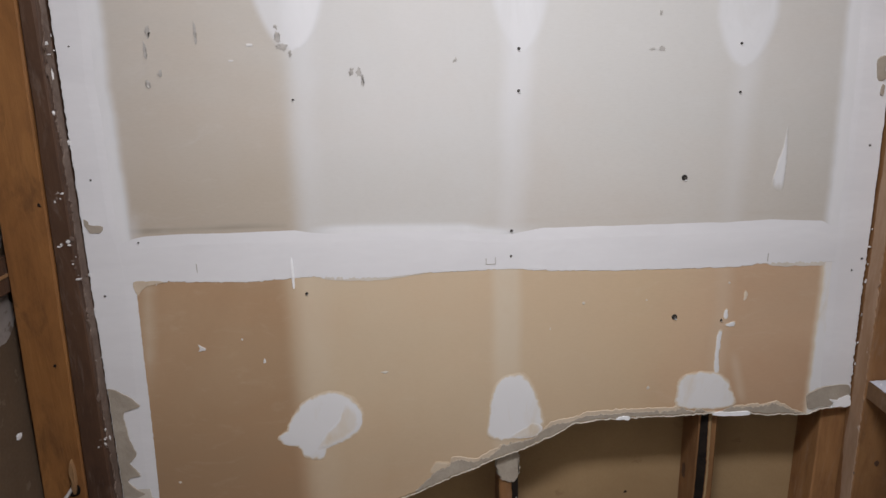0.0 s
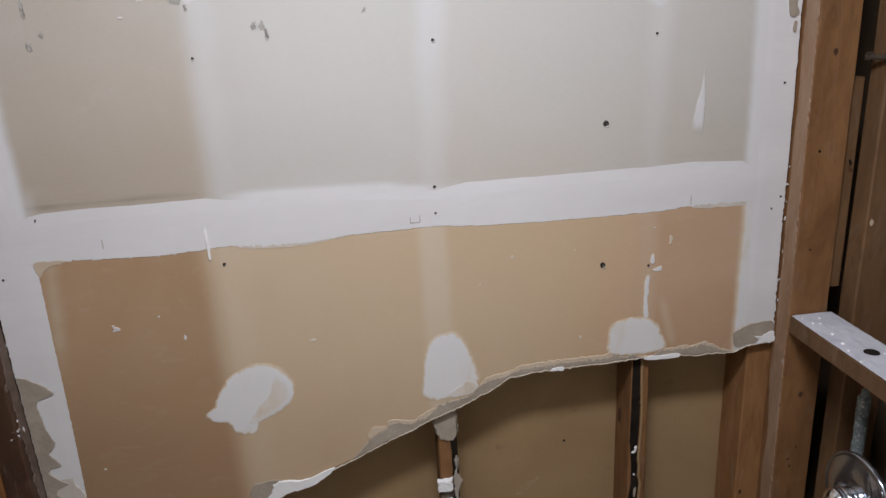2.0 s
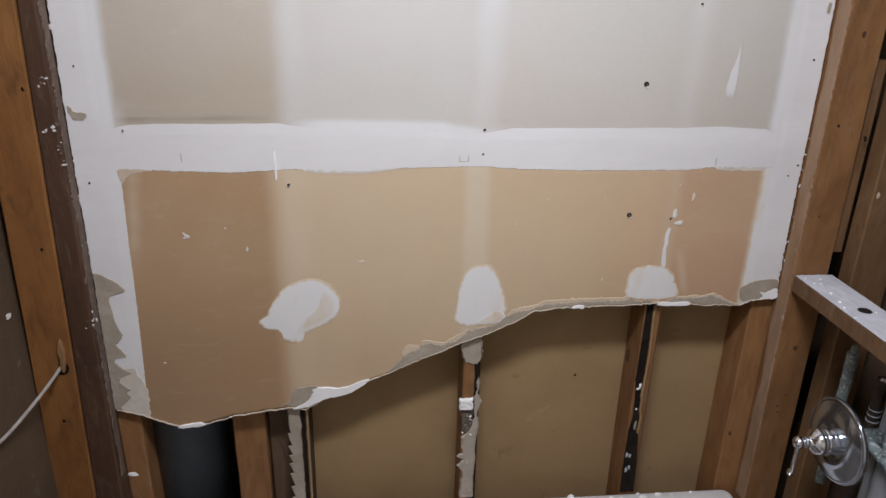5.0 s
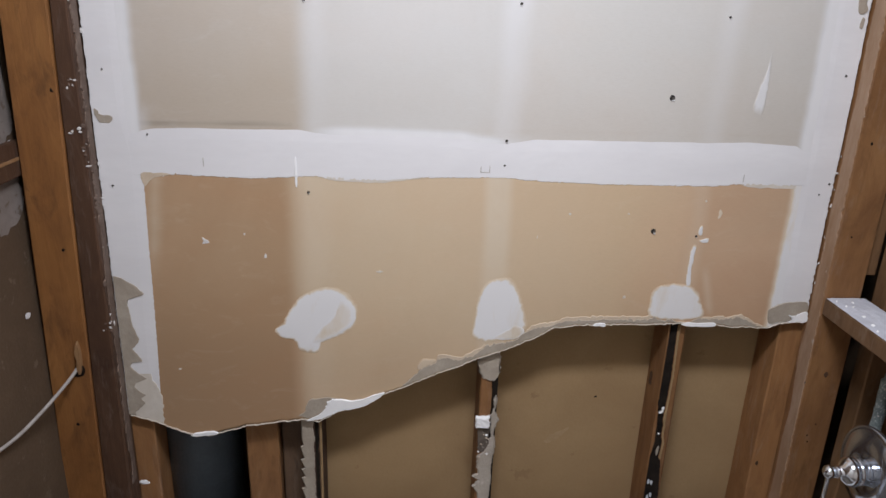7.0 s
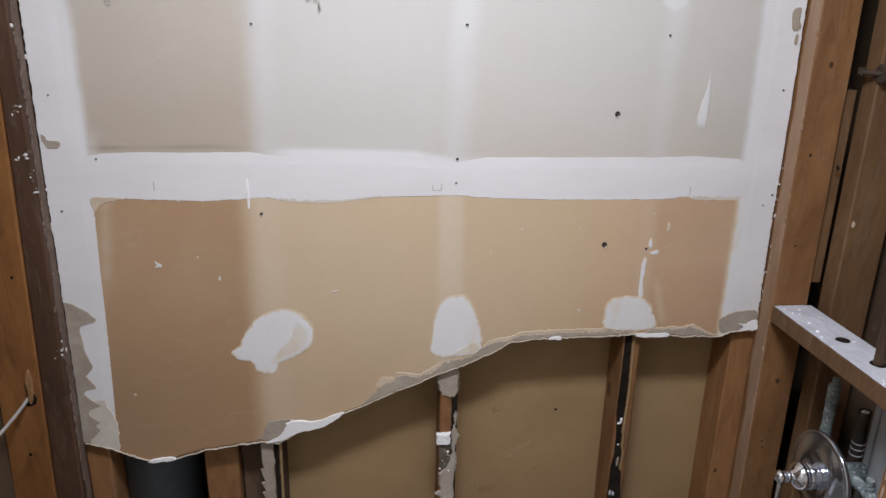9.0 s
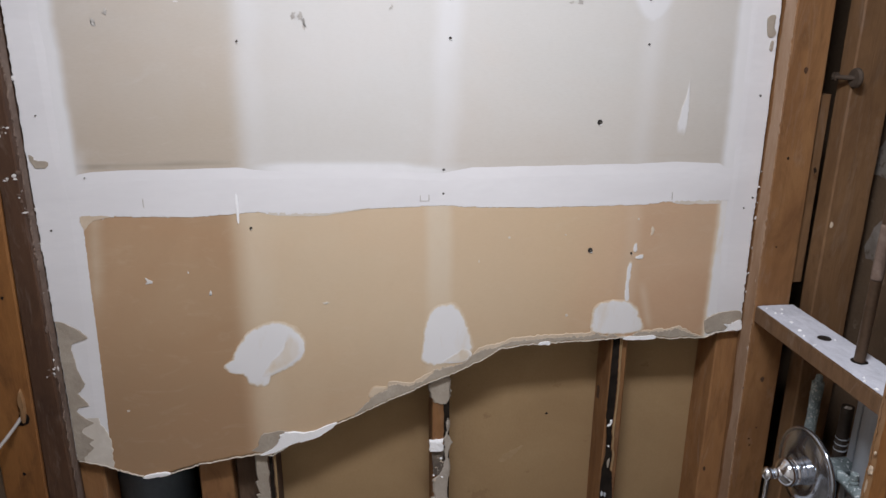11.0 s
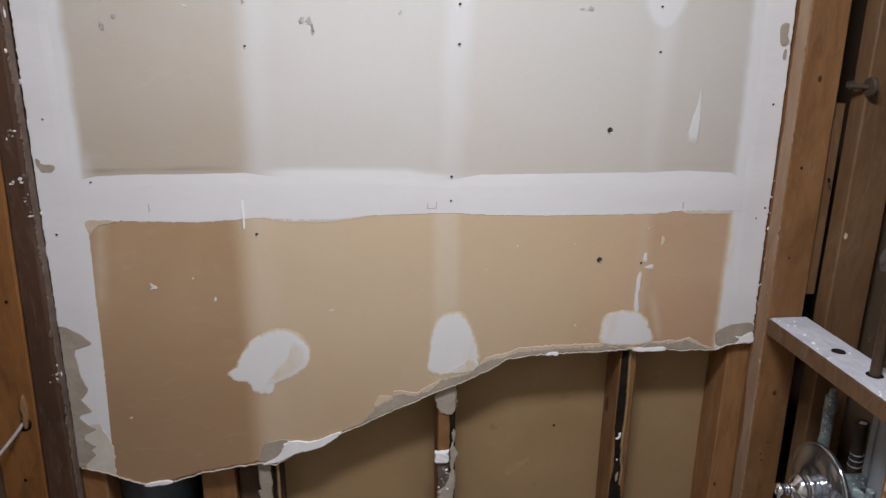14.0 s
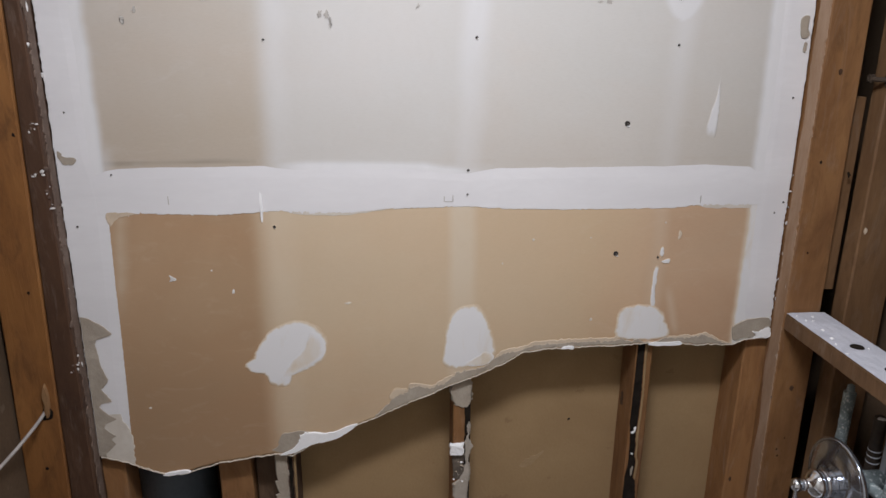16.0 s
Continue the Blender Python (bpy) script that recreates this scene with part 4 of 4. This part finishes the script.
part("knot", chip((0.3845, 0.075, 0.672), (0.002, 0.018, 0.036), 1.1), m_dark, s3, "dark knot")
part("scuff", patch([(0.145, 0.474), (0.159, 0.492), (0.188, 0.506), (0.203, 0.512), (0.192, 0.492), (0.167, 0.474), (0.155, 0.468)], B - 0.0004, 0.0003, 0.008, 8, 3.0, 70), m_scuff, north, "faint pale scuff")
part("knot", chip((0.264, B - 0.0005, 0.602), (0.007, 0.002, 0.006), 1.9), m_gap_speck, north, "dark speck")

# ---------------------------------------------------------------- drain pipe in the wall
drain = thing("drain_pipe", (-0.702, 0.128, FLOOR), "thick black plastic drain pipe between studs", "pipe")
part("pipe", lathe([(FLOOR, 0.087), (CEILING - 0.01, 0.087)], (-0.702, 0.128, 0), "z", 48), m_black, drain, smooth=True)

# ---------------------------------------------------------------- left wall
west = thing("wall_west", (-0.9, -0.6, FLOOR), "open stud wall of amber and dark timber", "wall", "structure")
part("back_panel", slab(-0.975, -0.962, -0.88, 0.36, FLOOR, CEILING), m_shaded_board, west, "brown back of the next room's board, darkened as shade")
# unseen wall added to bounce light into the shaded bays
part("unseen_bounce_wall", slab(-0.975, -0.862, -2.7, -0.882, FLOOR, CEILING), m_paint, west, "added unseen off-white wall that bounces light")
wdark = part("stud", board(-0.8555, -0.8175, -0.040, 0.012, FLOOR, CEILING, 0.0015, 0.010, flare=0.025, seed=7), m_dark, west, "dark brown stained stud with plaster specks")
worange = part("stud", board(-0.942, -0.8565, -0.043, -0.005, FLOOR, CEILING, 0.001, 0.034, seed=8), m_orange, west, "amber fir stud")
part("stud", board(-0.961, -0.872, -0.47, -0.43, FLOOR, CEILING, 0.001, seed=9), m_orange, west, "amber fir stud")
part("stud", board(-0.961, -0.872, -0.86, -0.82, FLOOR, CEILING, 0.001, seed=9), m_orange, west, "amber fir stud")
for x, z in ((-0.862, 1.335), (-0.886, 1.025), (-0.915, 0.62)):
    part("nail_hole", chip((x, -0.0435, z), (0.007, 0.002, 0.008), x * 20), m_gap_speck, worange)
part("wood_flake", patch([(-0.892, 0.742), (-0.886, 0.760), (-0.884, 0.800), (-0.889, 0.822), (-0.896, 0.800), (-0.897, 0.760)], -0.050, 0.006, 0.002, seed=30), m_pale, worange, "pale splinter lifted from the stud")
part("cable_hole", patch([(-0.905, 0.738), (-0.885, 0.742), (-0.882, 0.762), (-0.900, 0.766)], -0.0445, 0.002, 0.002, seed=31), m_gap_speck, worange, "dark drilled hole")
for i in range(14):
    z = 0.55 + 1.1 * random.random() ** 0.9
    w = 0.003 + 0.008 * random.random() ** 2
    part("plaster_speck", chip((-0.8165 + 0.010 * (z - 1.2), -0.038 + 0.030 * random.random() ** 2, z), (0.004, w, w * random.uniform(0.8, 2.2)), i * 2.3), m_mud_thin if i % 4 == 0 else m_wood_smear, wdark)
for k, (y, z) in enumerate(((-0.036, 1.352), (-0.030, 1.262), (-0.038, 1.255), (-0.020, 1.225), (-0.015, 1.19), (-0.034, 1.345), (-0.025, 0.865), (-0.028, 0.845), (-0.012, 1.60))):
    for j in range(4):
        w = random.uniform(0.002, 0.005)
        part("plaster_speck", chip((-0.790 + y * 1.1 + 0.014 * (z - 1.2) + random.uniform(-0.010, 0.010), -0.0405, z + random.uniform(-0.012, 0.012)), (w * random.uniform(0.8, 2.4), 0.0018, w * random.uniform(0.6, 1.8)), k * 7 + j), m_ridge if j % 2 else m_wood_smear, wdark)
sm = upright_between(lambda z: -0.026 + 0.010 * n1(z * 11, 4.0) + 0.006 * n1(z * 60, 2.0) + 0.004 * n1(z * 170, 3.0), lambda z: -0.003, 0.45, 1.75, 0.0, 0.0010, 0.003)
for v in sm.verts:
    v.co = Vector((-0.8155 + 0.010 * (v.co.z - 1.2) - v.co.y, v.co.x, v.co.z))
part("smear_and_lit_patch", sm, m_wood_smear, wdark, "greyish plaster scraped over the wood")
part("plaster_speck", chip((-0.9605, -0.075, 0.895), (0.004, 0.016, 0.012), 3.0), m_mud, west, "white chip of plaster")
part("plaster_speck", chip((-0.9605, -0.030, 1.235), (0.004, 0.010, 0.010), 5.0), m_mud, west)
# lit areas above and below the batten, painted as ragged pale patches
for k, ring in enumerate(([(-0.012, 1.255), (-0.020, 1.40), (-0.012, 1.62), (-0.20, 1.66), (-0.33, 1.60), (-0.30, 1.40), (-0.32, 1.26), (-0.15, 1.245)], [(-0.025, 1.10), (-0.022, 1.165), (-0.12, 1.168), (-0.27, 1.165), (-0.30, 1.11), (-0.16, 1.085), (-0.08, 1.075)])):
    sm = patch(ring, 0.0, 0.0012, 0.014, 14, k * 5.0, 25)
    for v in sm.verts:
        v.co = Vector((-0.9608 - v.co.y, v.co.x, v.co.z))
    part("smear_and_lit_patch", sm, m_lit_grey, west, "paler area painted as lit board")
part("batten", slab(-0.9615, -0.945, -0.42, -0.012, 1.172, 1.238, 0.002), m_dark, west, "dark horizontal batten")
part("splinter", slab(-0.9448, -0.943, -0.20, -0.012, 1.203, 1.209), m_pale, west, "pale splinter")

cable = thing("cable", (-0.92, -0.10, 0.70), "white sheathed electric cable hanging from a stud", "cable")
part("sheath", tube([(-0.892, -0.030, 0.770), (-0.902, -0.050, 0.750), (-0.920, -0.080, 0.726), (-0.938, -0.13, 0.706), (-0.948, -0.20, 0.700), (-0.954, -0.28, 0.711), (-0.954, -0.42, 0.745)], 0.0036), m_cable, cable, smooth=True)

# ---------------------------------------------------------------- right wall
east = thing("wall_east", (0.8, -0.6, FLOOR), "open stud wall with plumbing and blocking", "wall", "structure")
st1 = part("stud", board(0.685, 0.768, -0.044, 0.011, FLOOR, CEILING, 0.0012, -0.012, seed=10), m_brown, east, "brown stud beside the torn board")
st2 = part("stud", board(0.806, 0.895, -0.072, -0.026, FLOOR, CEILING, 0.001, -0.004, seed=11), m_umber, east, "brown stud set deeper in the wall")
part("plaster_speck", chip((0.817, -0.0725, 1.130), (0.007, 0.002, 0.014), 2.4), m_fringe, st2, "pale smudge of plaster")
part("batten", board(0.774, 0.799, -0.030, 0.002, 0.985, 1.400, 0.0008, -0.008, seed=12), m_umber, east, "short brown batten between two studs")
part("back_panel", slab(0.925, 0.938, -0.88, 0.36, FLOOR, CEILING), m_shaded_board, east, "brown back of the next room's board, darkened as shade")
# its unseen counterpart on the right, added for the same bounce
part("unseen_bounce_wall", slab(0.688, 0.938, -2.7, -0.882, FLOOR, CEILING), m_paint, east, "added unseen off-white wall that bounces light")
st3 = part("stud", board(0.692, 0.781, -0.492, -0.453, FLOOR, CEILING, 0.0015, seed=13), m_orange, east, "amber stud with a ragged edge of board")
scrap = upright_between(lambda z: -0.462 + 0.002 * n1(z * 40, 2.0), lambda z: -0.450 + 0.006 * n1(z * 70, 4.0), 0.4, 0.99, 0.0, 0.008)
for v in scrap.verts:
    v.co = Vector((0.6835 + v.co.y, v.co.x, v.co.z))
part("board_scrap", scrap, m_pale, st3, "ragged brown board edge")
for i, (z, y) in enumerate(((0.836, -0.462), (0.80, -0.458), (0.765, -0.456), (0.735, -0.460))):
    part("plaster_lump", chip((0.687, y, z), (0.005, 0.005 + 0.005 * (i % 2), 0.008 + 0.010 * (i % 3)), i * 3.1), m_fringe, st3, "pale crumb of plaster")
for x, z, w in ((0.700, 1.27, 0.006), (0.765, 1.245, 0.010), (0.705, 1.075, 0.004), (0.727, 0.62, 0.004), (0.712, 0.59, 0.004), (0.716, 0.572, 0.005)):
    part("nail_hole", chip((x + 0.012, -0.0446, z), (w, 0.002, w * 1.1), z * 13), m_gap_speck, st1)
for i in range(22):
    z = 0.50 + 1.1 * random.random()
    w = 0.002 + 0.005 * random.random() ** 2
    part("plaster_speck", chip((0.6855 - 0.012 * (z - 1.2), -0.043 + 0.041 * random.random(), z), (0.003, w, w * random.uniform(1, 4)), i * 1.3), m_mud_thin if i % 3 == 0 else m_wood_smear, st1)

drip = upright_between(lambda z: -0.043 + 0.004 * n1(z * 90, 2.0), lambda z: -0.006 + 0.008 * n1(z * 7, 6.0) + 0.0025 * n1(z * 60, 1.0), 0.30, 1.80, 0.0, 0.0008, 0.003)
for v in drip.verts:
    v.co = Vector((0.6832 - 0.012 * (v.co.z - 1.2) + v.co.y, v.co.x, v.co.z))
part("plaster_drip", drip, m_drip, st1, "thin pinkish plaster drips")
for k, (x, z, w, h) in enumerate(((0.72, 1.45, 0.008, 0.012), (0.735, 0.75, 0.010, 0.016))):
    part("knot", patch([(x - w / 2, z), (x, z + h / 2), (x + w / 2, z), (x, z - h / 2)], -0.0452, 0.0008, 0.002, 8, k * 3.0), m_dark, st1, "dark knot")
for k, (x, z, w, h) in enumerate(((0.655, 0.47, 0.008, 0.014),)):
    part("knot", patch([(x - w / 2, z), (x, z + h / 2), (x + w / 2, z), (x, z - h / 2)], F - 0.0012, 0.0008, 0.002, 8, k * 3.0), m_dark, end_e, "dark knot")

block = part("blocking", slab(0.690, 0.779, -0.452, -0.045, 0.899, 0.936, 0.002), m_block, east, "flat brown blocking between two studs")


def dust_coat():
    bm = bmesh.new()
    k, w = 90, 18
    rows = []
    for i in range(k + 1):
        y = -0.450 + 0.403 * i / k
        a = 0.6915 + 0.0015 * n1(y * 60, 2.0)
        b = 0.7775 + 0.001 * n1(y * 60, 5.0)
        rows.append([bm.verts.new((a + (b - a) * j / w, y, 0.9372 + 0.0012 * (0.5 + n1(j * 0.4, y * 40)) * (0 < j < w))) for j in range(w + 1)])
    for p, q in zip(rows, rows[1:]):
        for j in range(w):
            bm.faces.new((p[j], p[j + 1], q[j + 1], q[j]))
    return bm


part("dust", dust_coat(), m_dust, block, "white plaster dust on the blocking")
# nothing is cut: near-black discs paint the shade inside the holes
part("drilled_hole", lathe([(0.9388, 0.0002), (0.9390, 0.0125), (0.9378, 0.0135)], (0.735, -0.222, 0), "z", 20), m_gap_speck, block, "empty drilled hole")
part("drilled_hole", lathe([(0.9386, 0.0002), (0.9388, 0.0145), (0.9378, 0.0155)], (0.738, -0.322, 0), "z", 20), m_gap_speck, block, "drilled hole round the pipe")
for i in range(14):
    y = -0.44 + 0.38 * random.random()
    w = random.uniform(0.003, 0.009)
    part("plaster_crumb", chip((0.693 + 0.06 * random.random() ** 2, y, 0.939), (w, w, 0.004), i * 4.1), m_core, block)

riser = thing("riser_pipe", (0.738, -0.322, 0.62), "brown copper shower riser through the blocking", "pipe")
part("pipe", tube([(0.738, -0.322, 0.90), (0.738, -0.322, 0.94), (0.739, -0.322, 1.3), (0.740, -0.321, 1.7), (0.741, -0.320, 2.2)], 0.0098, seg=20), m_copper, riser, smooth=True)
part("pale_sleeve", lathe([(1.10, 0.0099), (1.105, 0.0102), (1.20, 0.0102), (1.205, 0.0099)], (0.7385, -0.322, 0), "z", 20), m_wood_smear, riser, "whitened stretch of pipe", True)

part("pale_sleeve", lathe([(1.255, 0.0099), (1.26, 0.0102), (1.33, 0.0102), (1.335, 0.0099)], (0.739, -0.322, 0), "z", 20), m_wood_smear, riser, "whitened stretch of pipe", True)
part("splinter", slab(0.722, 0.745, -0.336, -0.333, 1.238, 1.242), m_pale, riser, "pale splinter caught on the pipe")

stub = thing("supply_pipe", (0.795, -0.15, 0.5), "green corroded copper supply pipe", "pipe")
part("pipe", tube([(0.800, -0.150, 0.45), (0.798, -0.150, 0.62), (0.796, -0.150, 0.782)], 0.0115, per=14, seg=24, wobble=0.22), m_green, stub, smooth=True)
part("cap", lathe([(0.777, 0.0125), (0.796, 0.0125), (0.799, 0.0085), (0.812, 0.0070), (0.815, 0.003)], (0.796, -0.150, 0), "z", 16), m_green, stub, "crusted cap")
for i in range(16):
    z = 0.66 + 0.14 * dice.random()
    w = dice.uniform(0.004, 0.009)
    part("crust", chip((0.787 + 0.004 * dice.random(), -0.153 - 0.006 * dice.random(), z), (w, w, w * dice.uniform(0.7, 1.6)), i * 3.3), m_green if i % 3 else m_ridge, stub, "pale green crust")
darkp = thing("supply_pipe", (0.80, -0.25, 0.5), "dark copper pipe with bright solder rings", "pipe")
part("pipe", tube([(0.798, -0.250, 0.45), (0.796, -0.250, 0.62), (0.795, -0.250, 0.795)], 0.0120, seg=20), m_old_pipe, darkp, smooth=True)
for z in (0.695, 0.709, 0.722):
    part("solder_ring", lathe([(z - 0.0016, 0.0122), (z, 0.0132), (z + 0.0016, 0.0122)], (0.796, -0.250, 0), "z", 24), m_grey_plastic, darkp, "bright ring", True)
part("plaster_crumb", chip((0.790, -0.258, 0.797), (0.014, 0.010, 0.006), 2.2), m_ridge, darkp, "pale crumb on the pipe end")
white = thing("vent_pipe", (0.82, -0.34, 0.5), "pale grey pipe below the blocking", "pipe")
part("strap", slab(0.792, 0.800, -0.292, -0.276, 0.45, 0.897, 0.001), m_dull, white, "narrow grey metal strap")
part("pipe", tube([(0.812, -0.325, 0.40), (0.810, -0.325, 0.65), (0.808, -0.325, 0.895)], 0.032, seg=28), m_dull, white, smooth=True)

valve = thing("shower_valve", (0.72, -0.285, 0.60), "chrome shower valve handle and round cover plate", "valve")
VY, VZ = -0.283, 0.672
part("cover_plate", lathe([(0.690, 0.0290), (0.687, 0.036), (0.688, 0.052), (0.692, 0.068), (0.697, 0.078), (0.6985, 0.0815), (0.6965, 0.0850), (0.699, 0.0880), (0.703, 0.0890), (0.706, 0.0880), (0.705, 0.080), (0.700, 0.03)], (0, VY, VZ), "x", 64), m_plate, valve, "round dusty chrome cover plate", True)
handle = part("handle", lathe([(0.700, 0.024), (0.690, 0.0265), (0.686, 0.0265), (0.684, 0.0255), (0.678, 0.0270), (0.674, 0.0275), (0.6715, 0.0265), (0.6705, 0.0252), (0.668, 0.0272), (0.662, 0.0292), (0.655, 0.0280), (0.648, 0.0225), (0.643, 0.0150), (0.640, 0.0105), (0.637, 0.0098), (0.6345, 0.0118), (0.632, 0.0118), (0.6305, 0.008)], (0, VY, VZ), "x", 40), m_chrome, valve, "turned chrome handle", True)
part("finial", lathe([(0.631, 0.006), (0.627, 0.0115), (0.620, 0.0135), (0.613, 0.0115), (0.609, 0.006), (0.608, 0.001)], (0, VY, VZ), "x", 28), m_chrome, handle, "small chrome ball", True)
part("lever", tube([(0.620, VY, VZ - 0.008), (0.620, VY, VZ - 0.030), (0.619, VY - 0.002, VZ - 0.055), (0.616, VY - 0.006, VZ - 0.070), (0.610, VY - 0.008, VZ - 0.076)], 0.0038, seg=14), m_chrome, handle, "slim chrome lever", True)
part("lever_tip", lathe([(VZ - 0.084, 0.001), (VZ - 0.081, 0.006), (VZ - 0.075, 0.0075), (VZ - 0.069, 0.006), (VZ - 0.066, 0.002)], (0.618, VY, 0), "z", 16), m_chrome, handle, "chrome bead", True)
part("valve_body", lathe([(0.708, 0.030), (0.75, 0.030), (0.755, 0.022), (0.80, 0.022)], (0, VY, VZ), "x", 24), m_green, valve, "tarnished valve body", True)
part("elbow", tube([(0.76, VY, VZ), (0.765, VY - 0.05, VZ - 0.004), (0.770, VY - 0.085, VZ - 0.02), (0.775, VY - 0.10, VZ - 0.07), (0.776, VY - 0.10, VZ - 0.16)], 0.0115, per=14, seg=20, wobble=0.22), m_green, valve, "crusted copper elbow", True)
part("stop_screw", lathe([(VZ - 0.004, 0.0085), (VZ + 0.008, 0.0100), (VZ + 0.012, 0.0075), (VZ + 0.026, 0.0078), (VZ + 0.029, 0.005)], (0.766, VY - 0.055, 0), "z", 14), m_green, valve)

anchor = thing("pipe_hook", (0.80, -0.07, 1.43), "rusty pipe hook nailed into a stud", "hook")
part("plate", lathe([(0.802, 0.003), (0.802, 0.017), (0.806, 0.020), (0.810, 0.020), (0.810, 0.003)], (0, -0.078, 1.437), "x", 20), m_rust, anchor, "round rusty washer")
part("shank", tube([(0.784, -0.040, 1.437), (0.794, -0.066, 1.437), (0.806, -0.078, 1.437)], 0.005), m_rust, anchor, smooth=True)
part("nut", slab(0.781, 0.792, -0.052, -0.038, 1.430, 1.446, 0.002), m_rust, anchor)

part("smear_and_lit_patch", slab(0.9235, 0.9255, -0.30, -0.18, 1.10, 1.30), m_plaster_smear, east, "pale skimmed area")
for k, ring in enumerate(([(-0.020, 1.235), (-0.035, 1.285), (-0.065, 1.318), (-0.12, 1.315), (-0.15, 1.26), (-0.10, 1.232)], [(-0.050, 1.055), (-0.062, 1.110), (-0.080, 1.140), (-0.14, 1.135), (-0.16, 1.07), (-0.10, 1.045)])):
    sm = patch(ring, 0.0, 0.0012, 0.010, 10, k * 5.0 + 2.0, 30)
    for v in sm.verts:
        v.co = Vector((0.9238 + v.co.y, v.co.x, v.co.z))
    part("smear_and_lit_patch", sm, m_faint, east, "pale skimmed area")

# ---------------------------------------------------------------- bathtub
RIM = 0.300


def tub_shell(inside):
    bm = bmesh.new()
    x0, x1, y0, y1 = -0.812, 0.680, -0.765, 0.010

    def loop(inset, z, r, seg=10):
        out = []
        for cx, cy, a0 in ((x1 - inset - r, y1 - inset - r, 0), (x0 + inset + r, y1 - inset - r, 90), (x0 + inset + r, y0 + inset + r, 180), (x1 - inset - r, y0 + inset + r, 270)):
            for i in range(seg + 1):
                t = radians(a0 + 90 * i / seg)
                out.append(bm.verts.new((cx + r * math.cos(t), cy + r * math.sin(t), z)))
        return out

    loops = [loop(0.0, FLOOR, 0.02), loop(0.0, RIM - 0.014, 0.02), loop(0.003, RIM - 0.004, 0.02), loop(0.010, RIM, 0.02), loop(0.070, RIM - 0.002, 0.10), loop(0.082, RIM - 0.012, 0.11),
             loop(0.095, RIM - 0.05, 0.13), loop(0.125, 0.06, 0.15), loop(0.16, 0.0, 0.15), loop(0.24, -0.02, 0.12)]
    pick = loops[5:] if inside else loops[:6]
    for a, b in zip(pick, pick[1:]):
        k = len(a)
        for i in range(k):
            bm.faces.new((a[i], a[(i + 1) % k], b[(i + 1) % k], b[i]))
    if inside:
        bm.faces.new(loops[-1])
    bmesh.ops.delete(bm, geom=[v for v in bm.verts if not v.link_faces], context="VERTS")
    return bm


tub = thing("bathtub", (-0.06, -0.38, FLOOR), "white built-in bathtub covered with plaster dust", "bathtub")
part("shell", tub_shell(False), m_tub, tub, smooth=True)
# basin darkened so that less light bounces up to the wall
part("basin", tub_shell(True), m_low_bounce, tub, "unseen grey-brown basin, darkened to bounce less light", True)
part("drain_grate", lathe([(-0.019, 0.030), (-0.016, 0.028), (-0.015, 0.004)], (0.36, -0.38, 0), "z", 24), m_chrome, tub, "chrome drain", True)
for i in range(26):
    x = -0.75 + 1.4 * random.random()
    w = random.uniform(0.004, 0.014)
    part("plaster_crumb", chip((x, 0.003 - 0.03 * random.random() ** 2, RIM + 0.001), (w * 1.6, w, 0.006), i * 3.7), m_core, tub)
